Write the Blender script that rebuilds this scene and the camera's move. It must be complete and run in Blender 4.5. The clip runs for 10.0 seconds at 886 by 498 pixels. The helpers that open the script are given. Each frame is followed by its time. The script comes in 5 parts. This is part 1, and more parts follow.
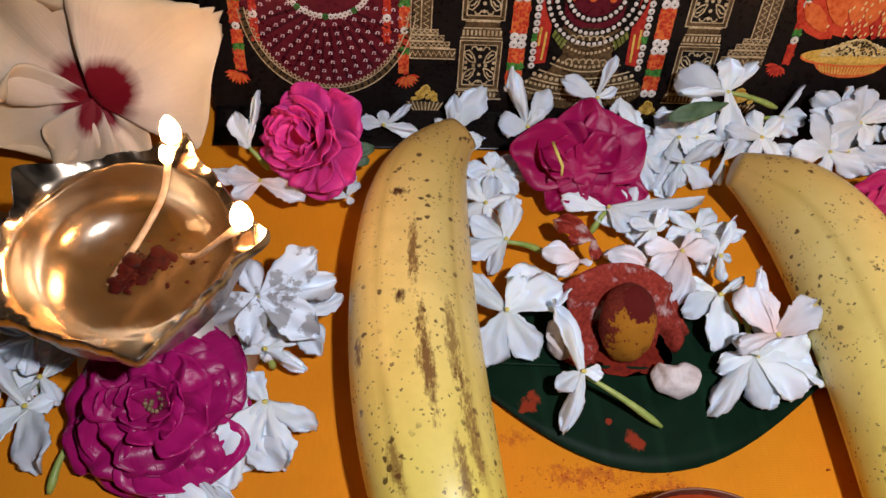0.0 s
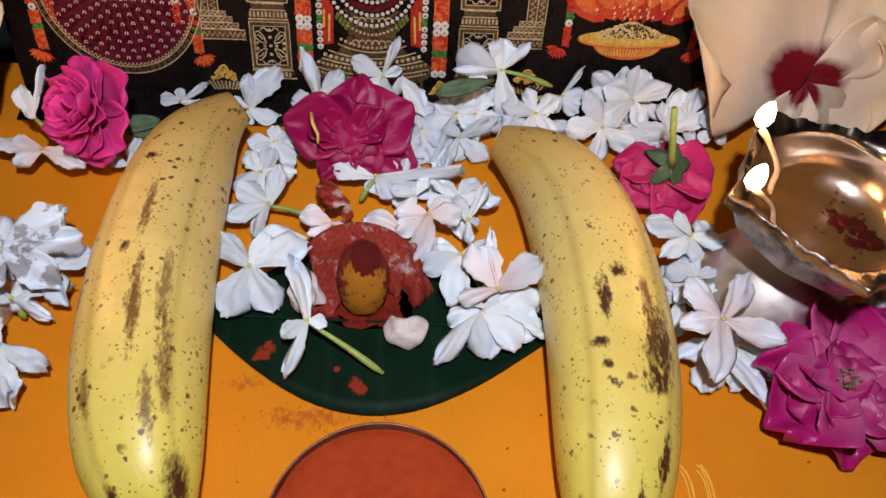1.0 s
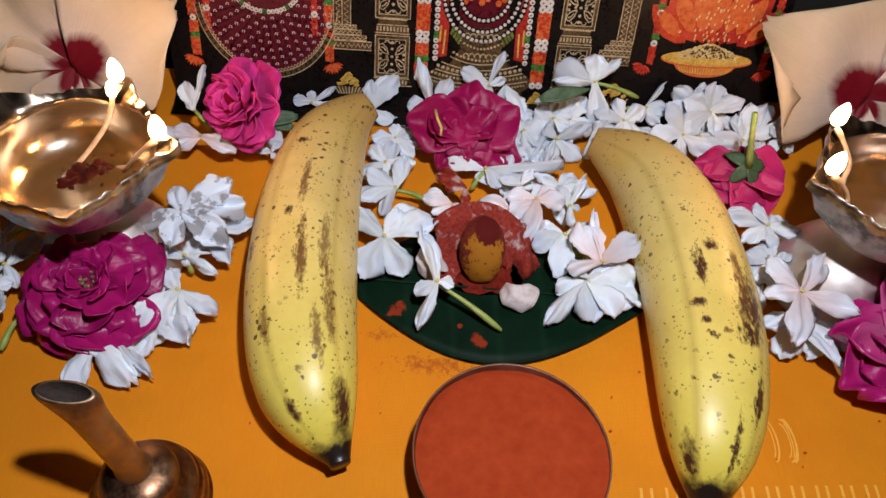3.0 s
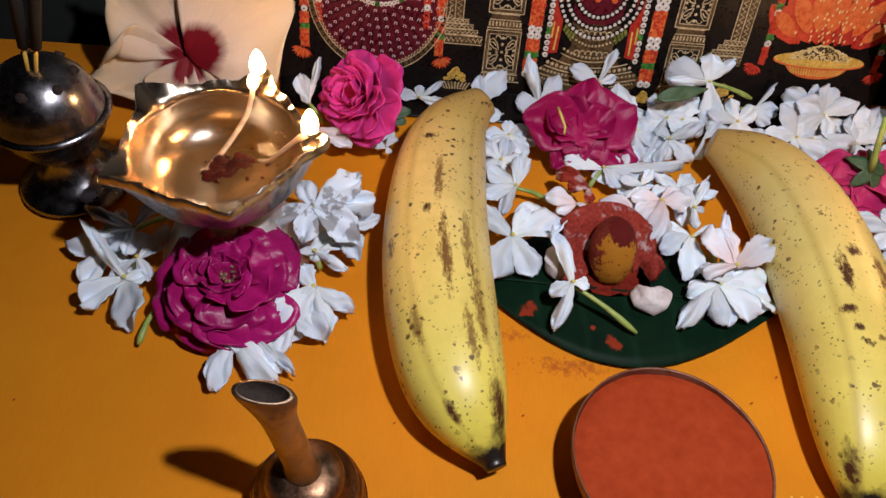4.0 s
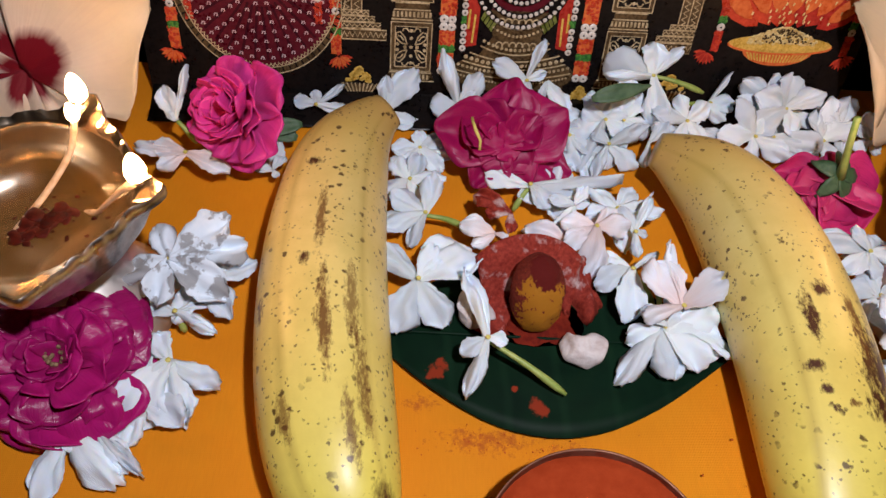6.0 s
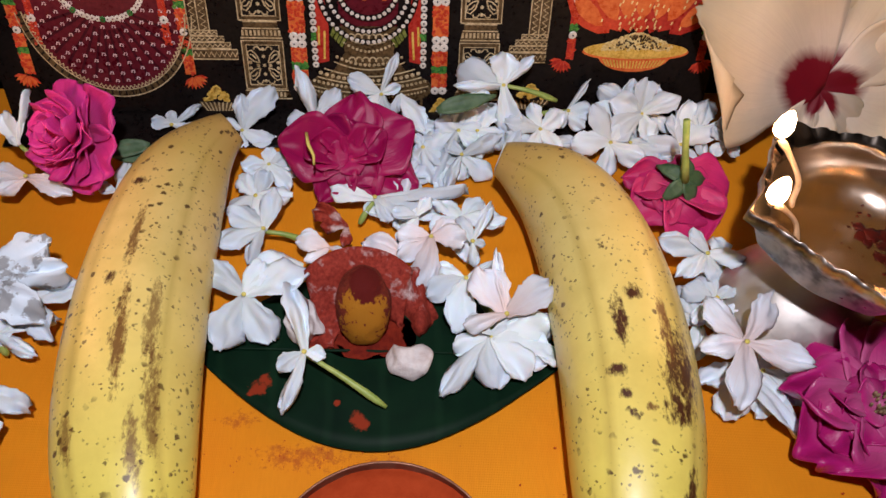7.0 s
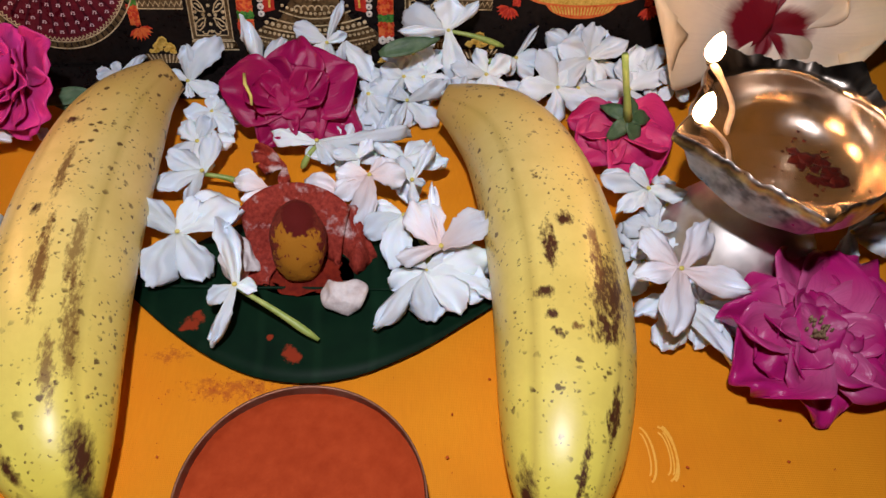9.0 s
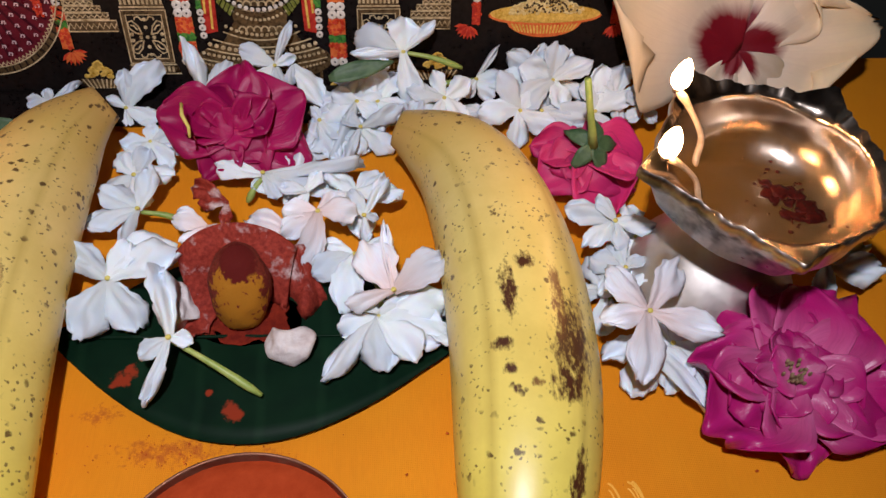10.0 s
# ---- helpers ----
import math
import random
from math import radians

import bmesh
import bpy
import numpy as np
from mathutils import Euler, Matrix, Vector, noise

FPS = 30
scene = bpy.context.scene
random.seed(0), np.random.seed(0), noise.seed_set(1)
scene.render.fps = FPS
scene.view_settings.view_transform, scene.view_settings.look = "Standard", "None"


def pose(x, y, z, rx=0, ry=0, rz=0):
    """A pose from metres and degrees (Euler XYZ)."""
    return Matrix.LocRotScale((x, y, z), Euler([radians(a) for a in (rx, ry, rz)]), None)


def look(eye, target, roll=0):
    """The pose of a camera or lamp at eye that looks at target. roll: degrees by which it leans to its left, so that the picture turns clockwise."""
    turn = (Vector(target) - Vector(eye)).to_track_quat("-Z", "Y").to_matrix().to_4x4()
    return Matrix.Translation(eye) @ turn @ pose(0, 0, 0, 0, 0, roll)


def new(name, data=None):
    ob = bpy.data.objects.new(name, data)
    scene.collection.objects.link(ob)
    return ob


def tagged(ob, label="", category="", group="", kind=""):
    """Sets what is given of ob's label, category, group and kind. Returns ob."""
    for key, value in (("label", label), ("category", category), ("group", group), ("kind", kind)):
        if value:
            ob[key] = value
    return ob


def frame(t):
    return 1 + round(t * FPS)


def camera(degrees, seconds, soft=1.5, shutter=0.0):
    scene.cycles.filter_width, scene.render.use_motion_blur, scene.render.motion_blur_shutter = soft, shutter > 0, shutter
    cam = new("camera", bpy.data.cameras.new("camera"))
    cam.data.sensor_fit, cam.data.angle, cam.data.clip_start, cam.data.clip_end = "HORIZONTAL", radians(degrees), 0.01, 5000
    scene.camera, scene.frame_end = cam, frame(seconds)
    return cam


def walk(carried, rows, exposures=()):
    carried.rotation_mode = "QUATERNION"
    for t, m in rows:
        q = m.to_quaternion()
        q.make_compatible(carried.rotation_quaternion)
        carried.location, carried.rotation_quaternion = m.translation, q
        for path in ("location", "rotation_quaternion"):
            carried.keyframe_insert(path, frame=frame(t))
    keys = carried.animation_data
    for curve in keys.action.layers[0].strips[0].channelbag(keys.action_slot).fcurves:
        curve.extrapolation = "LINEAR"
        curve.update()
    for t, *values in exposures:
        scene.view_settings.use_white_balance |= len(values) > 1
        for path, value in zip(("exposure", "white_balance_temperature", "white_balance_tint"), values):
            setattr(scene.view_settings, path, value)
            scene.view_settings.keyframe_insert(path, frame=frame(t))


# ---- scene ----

cam = camera(63.0, 10.0)
# seconds, place, yaw, pitch, roll of the phone held over the altar
ROWS = [
    (0.0, -0.0055, 0.0565, 0.2311, -8.00, -54.75, 6.88),
    (0.5, 0.0532, 0.0372, 0.2364, -7.10, -53.74, 5.97),
    (1.0, 0.0882, 0.0258, 0.2389, -7.30, -53.42, 6.50),
    (1.5, 0.0823, -0.0046, 0.2463, -5.40, -52.41, 5.28),
    (2.0, 0.0687, -0.0308, 0.2467, -3.43, -51.58, 5.33),
    (2.2, 0.0621, -0.0415, 0.2523, -4.57, -50.85, 6.05),
    (3.3, 0.0301, -0.0169, 0.2471, -3.82, -49.85, 5.96),
    (3.5, 0.0108, -0.0174, 0.2452, -3.56, -50.30, 6.32),
    (4.0, -0.0068, -0.0176, 0.2446, -4.30, -50.42, 7.06),
    (4.5, -0.0088, 0.0040, 0.2354, -4.89, -51.13, 6.45),
    (5.0, -0.0109, 0.0393, 0.2204, -6.80, -52.95, 7.76),
    (5.5, 0.0015, 0.0459, 0.2225, -7.38, -53.12, 7.75),
    (5.7, 0.0106, 0.0432, 0.2253, -7.46, -53.43, 7.53),
    (6.8, 0.0745, 0.0360, 0.2277, -6.76, -52.30, 5.60),
    (7.0, 0.0894, 0.0356, 0.2290, -6.52, -52.00, 4.71),
    (7.5, 0.1245, 0.0313, 0.2286, -6.99, -51.43, 4.23),
    (8.0, 0.1196, 0.0212, 0.2260, -6.61, -51.13, 4.66),
    (8.5, 0.1157, 0.0147, 0.2249, -6.63, -51.15, 4.34),
    (9.0, 0.1123, 0.0164, 0.2132, -6.31, -51.67, 3.84),
    (9.5, 0.1056, 0.0346, 0.2015, -7.55, -51.74, 5.46),
    (10.0, 0.1226, 0.0371, 0.2086, -8.83, -51.54, 4.82),
]
walk(cam, [(t, pose(x, y, z, 90 + pitch, 0, yaw) @ pose(0, 0, 0, 0, 0, roll)) for t, x, y, z, yaw, pitch, roll in ROWS])

# ---------------------------------------------------------------- light
world = bpy.data.worlds.new("dim_room")
scene.world = world
world.use_nodes = True
world.node_tree.nodes["Background"].inputs[0].default_value = (1.0, 0.82, 0.66, 1)
world.node_tree.nodes["Background"].inputs[1].default_value = 0.06
scene.view_settings.exposure = 0.0


def lamp(name, kind, place, aim, power, color, size):
    data = bpy.data.lights.new(name, kind)
    data.energy, data.color = power, color
    if kind == "AREA":
        data.shape, data.size = "DISK", size
    ob = new(name, data)
    ob.matrix_world = look(place, aim)
    return ob


# the phone's torch, a small cool white light over the offerings
lamp("torch_light", "AREA", (0.094, 0.032, 0.360), (0.085, 0.17, 0.0), 1.29, (0.93, 0.89, 0.985), 0.016)

# ---------------------------------------------------------------- materials
def nd(nt, kind, **values):
    n = nt.nodes.new("ShaderNode" + kind)
    for key, v in values.items():
        n.inputs[key.replace("_", " ")].default_value = v
    return n


def begin(name, rough=0.5, metal=0.0, spec=0.5):
    m = bpy.data.materials.new(name)
    m.use_nodes = True
    nt = m.node_tree
    b = nt.nodes["Principled BSDF"]
    b.inputs["Roughness"].default_value = rough
    b.inputs["Metallic"].default_value = metal
    b.inputs["Specular IOR Level"].default_value = spec
    return m, nt, b


def place_of(nt, uv=False, stretch=(1, 1, 1)):
    c = nd(nt, "TexCoord")
    mp = nd(nt, "Mapping")
    mp.inputs["Scale"].default_value = stretch
    nt.links.new(c.outputs["UV" if uv else "Object"], mp.inputs[0])
    return mp.outputs[0]


def grain(nt, co, scale, detail=3.0, rough=0.6):
    n = nd(nt, "TexNoise", Scale=scale, Detail=detail, Roughness=rough)
    nt.links.new(co, n.inputs["Vector"])
    return n.outputs["Fac"]


def ramp(nt, fac, *stops):
    r = nd(nt, "ValToRGB")
    e = r.color_ramp.elements
    while len(e) < len(stops):
        e.new(0.5)
    for el, (at, col) in zip(e, stops):
        el.position = at
        el.color = (*col, 1) if len(col) == 3 else col
    nt.links.new(fac, r.inputs[0])
    return r.outputs[0]


def step(nt, fac, lo, hi):
    return ramp(nt, fac, (lo, (0, 0, 0)), (hi, (1, 1, 1)))


def blend(nt, fac, a, b):
    n = nd(nt, "Mix")
    n.data_type = "RGBA"
    for socket, v in ((n.inputs[0], fac), (n.inputs[6], a), (n.inputs[7], b)):
        if isinstance(v, tuple):
            socket.default_value = (*v, 1)
        elif isinstance(v, float):
            socket.default_value = v
        else:
            nt.links.new(v, socket)
    return n.outputs[2]


def calc(nt, op, a, b=0.0):
    n = nd(nt, "Math")
    n.operation = op
    for socket, v in ((n.inputs[0], a), (n.inputs[1], b)):
        if isinstance(v, float):
            socket.default_value = v
        else:
            nt.links.new(v, socket)
    return n.outputs[0]


def relief(nt, b, height, strength, distance):
    n = nd(nt, "Bump", Strength=strength, Distance=distance)
    nt.links.new(height, n.inputs["Height"])
    nt.links.new(n.outputs[0], b.inputs["Normal"])


def plain(name, dark, light, rough=0.5, metal=0.0, scale=300.0, depth=0.0, spec=0.5):
    """A surface of two near tones, mottled at two scales."""
    m, nt, b = begin(name, rough, metal, spec)
    co = place_of(nt)
    fac = calc(nt, "ADD", calc(nt, "MULTIPLY", grain(nt, co, scale), 0.6), calc(nt, "MULTIPLY", grain(nt, co, scale / 6), 0.4))
    nt.links.new(ramp(nt, fac, (0.35, dark), (0.65, light)), b.inputs["Base Color"])
    nt.links.new(ramp(nt, fac, (0.3, (rough * 0.8,) * 3), (0.7, (min(1, rough * 1.2),) * 3)), b.inputs["Roughness"])
    if depth:
        relief(nt, b, grain(nt, co, scale * 2), 0.6, depth)
    return m


def cloth_material():
    m, nt, b = begin("orange_silk_cotton", 0.7, 0, 0.2)
    co = place_of(nt)
    big = grain(nt, co, 14.0)
    fine = grain(nt, place_of(nt, stretch=(1, 0.12, 1)), 1500.0, 2.0)
    col = ramp(nt, big, (0.3, (0.75, 0.252, 0.006)), (0.7, (0.85, 0.322, 0.009)))
    col = blend(nt, calc(nt, "MULTIPLY", fine, 0.35), col, (0.56, 0.15, 0.003))
    at = nd(nt, "SeparateXYZ")
    nt.links.new(co, at.inputs[0])
    dust = grain(nt, co, 420.0, 6.0, 0.75)
    for x, y, rx, ry in ((0.060, 0.1285, 0.022, 0.0060), (0.088, 0.1240, 0.011, 0.0050), (0.038, 0.1420, 0.008, 0.0040)):
        px, py = calc(nt, "DIVIDE", calc(nt, "SUBTRACT", at.outputs[0], x), rx), calc(nt, "DIVIDE", calc(nt, "SUBTRACT", at.outputs[1], y), ry)
        d = calc(nt, "ADD", calc(nt, "MULTIPLY", px, px), calc(nt, "MULTIPLY", py, py))
        d = calc(nt, "ADD", calc(nt, "MULTIPLY", d, 0.8), calc(nt, "MULTIPLY", calc(nt, "SUBTRACT", dust, 0.42), 4.5))
        col = blend(nt, calc(nt, "MULTIPLY", calc(nt, "SUBTRACT", 1.0, step(nt, d, 0.1, 0.8)), 0.7), col, (0.42, 0.075, 0.012))
    nt.links.new(col, b.inputs["Base Color"])
    w1, w2 = nd(nt, "TexWave", Scale=560.0, Distortion=0.6), nd(nt, "TexWave", Scale=560.0, Distortion=0.6)
    w2.bands_direction = "Y"
    nt.links.new(co, w1.inputs["Vector"])
    nt.links.new(co, w2.inputs["Vector"])
    relief(nt, b, calc(nt, "ADD", w1.outputs["Fac"], w2.outputs["Fac"]), 0.25, 0.0002)
    b.inputs["Sheen Weight"].default_value = 0.03
    return m


def petal_material(name, base, tip, rough=0.45, veins=0.25, vein_color=(0.3, 0.01, 0.1), eye=None, eye_to=0.3, translucent=0.0, crinkle=0.5):
    """Petals: colour runs from the base (u = 0) to the tip, with lengthwise veins."""
    m, nt, b = begin(name, rough, 0, 0.3)
    uv = nd(nt, "TexCoord").outputs["UV"]
    sep = nd(nt, "SeparateXYZ")
    nt.links.new(uv, sep.inputs[0])
    co = place_of(nt)
    info = nd(nt, "ObjectInfo").outputs["Random"]
    col = ramp(nt, sep.outputs[0], (0.05, base), (0.75, tip))
    vein = grain(nt, place_of(nt, True, (1.2, 26, 1)), 1.6, 3.0)
    col = blend(nt, calc(nt, "MULTIPLY", step(nt, vein, 0.45, 0.72), veins), col, vein_color)
    col = blend(nt, calc(nt, "MULTIPLY", grain(nt, co, 160.0), 0.25), col, tuple(0.55 * c for c in tip))
    hs = nd(nt, "HueSaturation")
    nt.links.new(calc(nt, "ADD", calc(nt, "MULTIPLY", info, 0.35), 0.8), hs.inputs["Value"])
    nt.links.new(col, hs.inputs["Color"])
    col = hs.outputs[0]
    if eye:
        edge = calc(nt, "ADD", sep.outputs[0], calc(nt, "MULTIPLY", calc(nt, "SUBTRACT", grain(nt, place_of(nt, True, (1, 3, 1)), 2.0), 0.5), 0.16))
        off = calc(nt, "SUBTRACT", sep.outputs[1], 0.5)
        edge = calc(nt, "ADD", edge, calc(nt, "MULTIPLY", calc(nt, "MULTIPLY", off, off), 0.6))
        col = blend(nt, step(nt, edge, eye_to - 0.05, eye_to + 0.05), eye, col)
    nt.links.new(col, b.inputs["Base Color"])
    relief(nt, b, calc(nt, "ADD", vein, calc(nt, "MULTIPLY", grain(nt, co, 240.0, 4.0), crinkle)), 0.40, 0.0003 + 0.0004 * crinkle)
    if translucent:
        b.inputs["Subsurface Weight"].default_value = translucent
        b.inputs["Subsurface Radius"].default_value = (0.002, 0.0014, 0.001)
    return m


def banana_material(name, marks, tone):
    """Ripe peel: yellow with green at the lower end, brown freckles and lengthwise bruises at (u, v, half length, half width)."""
    m, nt, b = begin(name, 0.42, 0, 0.4)
    uv = nd(nt, "TexCoord").outputs["UV"]
    sep = nd(nt, "SeparateXYZ")
    nt.links.new(uv, sep.inputs[0])
    co = place_of(nt)
    col = ramp(nt, sep.outputs[0], (0.0, (0.55, 0.46, 0.05)), (0.22, (0.80, 0.70, 0.10)), (0.42, (0.82, 0.67, 0.15)), (0.62, tone), (0.80, (0.62, 0.43, 0.12)), (1.0, (0.45, 0.27, 0.08)))
    col = blend(nt, calc(nt, "MULTIPLY", step(nt, grain(nt, co, 48.0, 5.0), 0.38, 0.68), 0.34), col, (0.50, 0.36, 0.06))
    ridge = calc(nt, "ABSOLUTE", calc(nt, "SINE", calc(nt, "ADD", calc(nt, "MULTIPLY", sep.outputs[1], 15.708), 0.9)))
    col = blend(nt, calc(nt, "MULTIPLY", calc(nt, "MULTIPLY", step(nt, calc(nt, "SUBTRACT", 1.0, ridge), 0.70, 1.0), grain(nt, place_of(nt, stretch=(1, 0.25, 1)), 120.0, 4.0)), 0.75), col, (0.40, 0.27, 0.05))
    wobble = nd(nt, "TexNoise", Scale=500.0, Detail=2.0)
    nt.links.new(co, wobble.inputs["Vector"])
    shift = nd(nt, "VectorMath")
    shift.operation = "SCALE"
    shift.inputs["Scale"].default_value = 0.0022
    nt.links.new(wobble.outputs["Color"], shift.inputs[0])
    moved = nd(nt, "VectorMath")
    nt.links.new(co, moved.inputs[0])
    nt.links.new(shift.outputs[0], moved.inputs[1])
    for scale, lo, hi, gate, strong in ((520.0, 0.19, 0.28, 0.48, 0.75), (215.0, 0.17, 0.25, 0.47, 0.88)):
        vor = nd(nt, "TexVoronoi", Scale=scale, Randomness=1.0)
        nt.links.new(moved.outputs[0], vor.inputs["Vector"])
        dots = calc(nt, "SUBTRACT", 1.0, step(nt, vor.outputs["Distance"], lo, hi))
        dots = calc(nt, "MULTIPLY", dots, step(nt, grain(nt, co, scale * 0.28), gate, gate + 0.08))
        col = blend(nt, calc(nt, "MULTIPLY", dots, strong), col, (0.055, 0.018, 0.006))
    ragged = grain(nt, place_of(nt, stretch=(1, 0.40, 1)), 620.0, 6.0, 0.7)
    for u0, v0, su, sv, strong in marks:
        du = calc(nt, "DIVIDE", calc(nt, "SUBTRACT", sep.outputs[0], u0), su)
        dv = calc(nt, "DIVIDE", calc(nt, "SUBTRACT", sep.outputs[1], v0), sv)
        d = calc(nt, "ADD", calc(nt, "MULTIPLY", du, du), calc(nt, "MULTIPLY", dv, dv))
        d = calc(nt, "ADD", d, calc(nt, "MULTIPLY", calc(nt, "SUBTRACT", ragged, 0.5), 2.4 if strong > 0.99 else 4.6))
        f = calc(nt, "MULTIPLY", calc(nt, "SUBTRACT", 1.0, step(nt, d, 0.10, 1.15)), min(1.0, 1.15 * strong))
        col = blend(nt, f, col, (0.070, 0.022, 0.009) if strong > 0.82 else (0.15, 0.056, 0.014))
    ends = calc(nt, "ADD", sep.outputs[0], calc(nt, "MULTIPLY", calc(nt, "SUBTRACT", grain(nt, co, 130.0, 4.0), 0.5), 0.20))
    col = blend(nt, step(nt, ends, 0.10, 0.17), (0.014, 0.009, 0.006), col)
    nt.links.new(col, b.inputs["Base Color"])
    relief(nt, b, grain(nt, co, 190.0), 0.25, 0.0006)
    b.inputs["Coat Weight"].default_value = 0.28
    b.inputs["Coat Roughness"].default_value = 0.3
    return m


def metal_material(name, dark, light, rough, soot=0.0, scale=90.0, dents=0.18):
    m, nt, b = begin(name, rough, 1.0)
    co = place_of(nt)
    fac = grain(nt, co, scale, 4.0)
    col = ramp(nt, fac, (0.3, dark), (0.65, light))
    if soot:
        col = blend(nt, calc(nt, "MULTIPLY", step(nt, grain(nt, co, scale * 0.5, 4.0), 0.5, 0.62), soot), col, (0.02, 0.014, 0.01))
    nt.links.new(col, b.inputs["Base Color"])
    nt.links.new(ramp(nt, grain(nt, co, scale * 3), (0.3, (rough * 0.75,) * 3), (0.7, (rough * 1.35,) * 3)), b.inputs["Roughness"])
    if dents:
        relief(nt, b, grain(nt, co, scale * 1.5), dents, 0.0005)
    return m


def glow_material(name, color, strength):
    m, nt, b = begin(name)
    b.inputs["Base Color"].default_value = (*color, 1)
    b.inputs["Emission Color"].default_value = (*color, 1)
    b.inputs["Emission Strength"].default_value = strength
    return m


CLOTH = cloth_material()
WHITE = petal_material("white_petal", (0.80, 0.87, 0.86), (0.78, 0.88, 0.97), 0.6, 0.10, (0.66, 0.68, 0.72), translucent=0.3, crinkle=0.3)
STAINED = petal_material("smudged_white_petal", (0.80, 0.64, 0.60), (0.81, 0.86, 0.93), 0.55, 0.26, (0.70, 0.36, 0.28), translucent=0.15, crinkle=0.3)
ASHEN, nt, b = begin("ash_smeared_petal", 0.6, 0, 0.3)
co = place_of(nt)
ash = step(nt, grain(nt, co, 95.0, 5.0), 0.53, 0.57)
white = ramp(nt, grain(nt, co, 260.0), (0.3, (0.72, 0.82, 0.90)), (0.7, (0.80, 0.88, 0.96)))
nt.links.new(blend(nt, ash, white, (0.36, 0.37, 0.38)), b.inputs["Base Color"])
relief(nt, b, ash, 0.4, 0.0004)
HIBISCUS = petal_material("cream_hibiscus_petal", (0.80, 0.68, 0.60), (0.82, 0.64, 0.40), 0.5, 0.25, (0.70, 0.52, 0.40), eye=(0.20, 0.005, 0.014), eye_to=0.31, translucent=0.15, crinkle=0.4)
ROSE = petal_material("magenta_rose_petal", (0.50, 0.030, 0.17), (0.42, 0.010, 0.145), 0.26, 0.4, (0.24, 0.004, 0.08), translucent=0.1, crinkle=0.8)
ROSE_PALE = petal_material("pink_magenta_rose_petal", (0.68, 0.18, 0.36), (0.46, 0.013, 0.16), 0.28, 0.35, (0.32, 0.012, 0.15), translucent=0.1, crinkle=0.8)
ROSE_PINK = petal_material("bright_pink_rose_petal", (0.78, 0.12, 0.36), (0.72, 0.045, 0.30), 0.4, 0.35, (0.36, 0.008, 0.11), translucent=0.1, crinkle=0.8)
ROSE_MID = petal_material("crimson_pink_rose_petal", (0.60, 0.05, 0.16), (0.58, 0.028, 0.16), 0.4, 0.35, (0.34, 0.008, 0.08), translucent=0.1, crinkle=0.8)
ROSE_DARK = petal_material("dark_crimson_rose_petal", (0.42, 0.008, 0.10), (0.36, 0.005, 0.085), 0.34, 0.4, (0.16, 0.003, 0.06), translucent=0.05, crinkle=0.8)
STEM = plain("pale_green_stem", (0.20, 0.32, 0.05), (0.42, 0.50, 0.14), 0.45, 0, 260.0)
YELLOW = plain("yellow_flower_eye", (0.62, 0.52, 0.08), (0.75, 0.66, 0.18), 0.6, 0, 900.0)
SEPAL = plain("grey_green_sepal", (0.03, 0.08, 0.03), (0.10, 0.17, 0.08), 0.55, 0, 300.0, 0.0004)
STAMEN = plain("dry_brown_stamen", (0.10, 0.05, 0.02), (0.42, 0.30, 0.16), 0.7, 0, 900.0, 0.0006)
BRASS = metal_material("polished_brass_cup", (0.52, 0.41, 0.28), (0.78, 0.68, 0.53), 0.20, 0.15, 40.0, 0.30)
SILVER_CUP = metal_material("oily_silver_cup", (0.46, 0.36, 0.28), (0.74, 0.65, 0.55), 0.20, 0.25, 40.0, 0.30)
BRASS_OUT = metal_material("sooty_silver_brass", (0.40, 0.32, 0.26), (0.80, 0.72, 0.64), 0.34, 0.85, 90.0, 0.5)
SILVER = metal_material("worn_silver_plate", (0.72, 0.68, 0.63), (0.92, 0.88, 0.83), 0.50, 0.0, 50.0)
GUNMETAL = metal_material("tarnished_silver_metal", (0.16, 0.16, 0.17), (0.46, 0.46, 0.48), 0.26, 0.5, 60.0)
BELL_BODY = metal_material("dark_ridged_bell_brass", (0.10, 0.05, 0.03), (0.38, 0.23, 0.13), 0.40, 0.45, 120.0, 0.5)
BELL = metal_material("tarnished_bell_brass", (0.20, 0.13, 0.08), (0.52, 0.38, 0.24), 0.46, 0.40, 80.0)
STEEL = metal_material("dusty_steel_rim", (0.20, 0.085, 0.05), (0.34, 0.17, 0.11), 0.55, 0.2, 100.0)
POWDER = plain("vermilion_powder", (0.32, 0.040, 0.010), (0.41, 0.060, 0.017), 0.95, 0, 240.0, 0.0004, 0.05)
CRUMB = plain("dark_red_powder_crumb", (0.44, 0.065, 0.012), (0.60, 0.13, 0.03), 0.95, 0, 600.0, 0, 0.05)
SOAKED = plain("oil_soaked_powder", (0.012, 0.001, 0.001), (0.075, 0.005, 0.002), 0.6, 0, 500.0, 0.0, 0.15)
WICK = plain("oily_cotton_wick", (0.42, 0.28, 0.16), (0.70, 0.52, 0.34), 0.4, 0, 400.0, 0.0006)
# black of charred wick ends, also shade painted into the hollows
CHAR_HOLLOW = plain("char_and_hollow_shade", (0.008, 0.006, 0.005), (0.05, 0.03, 0.02), 0.9, 0, 900.0, 0.0008)
FLAME = glow_material("oil_flame", (1.0, 0.52, 0.22), 100.0)
BAMBOO = plain("yellow_bamboo", (0.55, 0.33, 0.04), (0.75, 0.50, 0.10), 0.5, 0, 300.0)
INCENSE = plain("black_incense_paste", (0.006, 0.006, 0.006), (0.025, 0.022, 0.02), 0.9, 0, 700.0, 0.0006)
WALL = plain("dark_greenish_wall", (0.012, 0.016, 0.013), (0.03, 0.035, 0.03), 0.7, 0, 18.0)
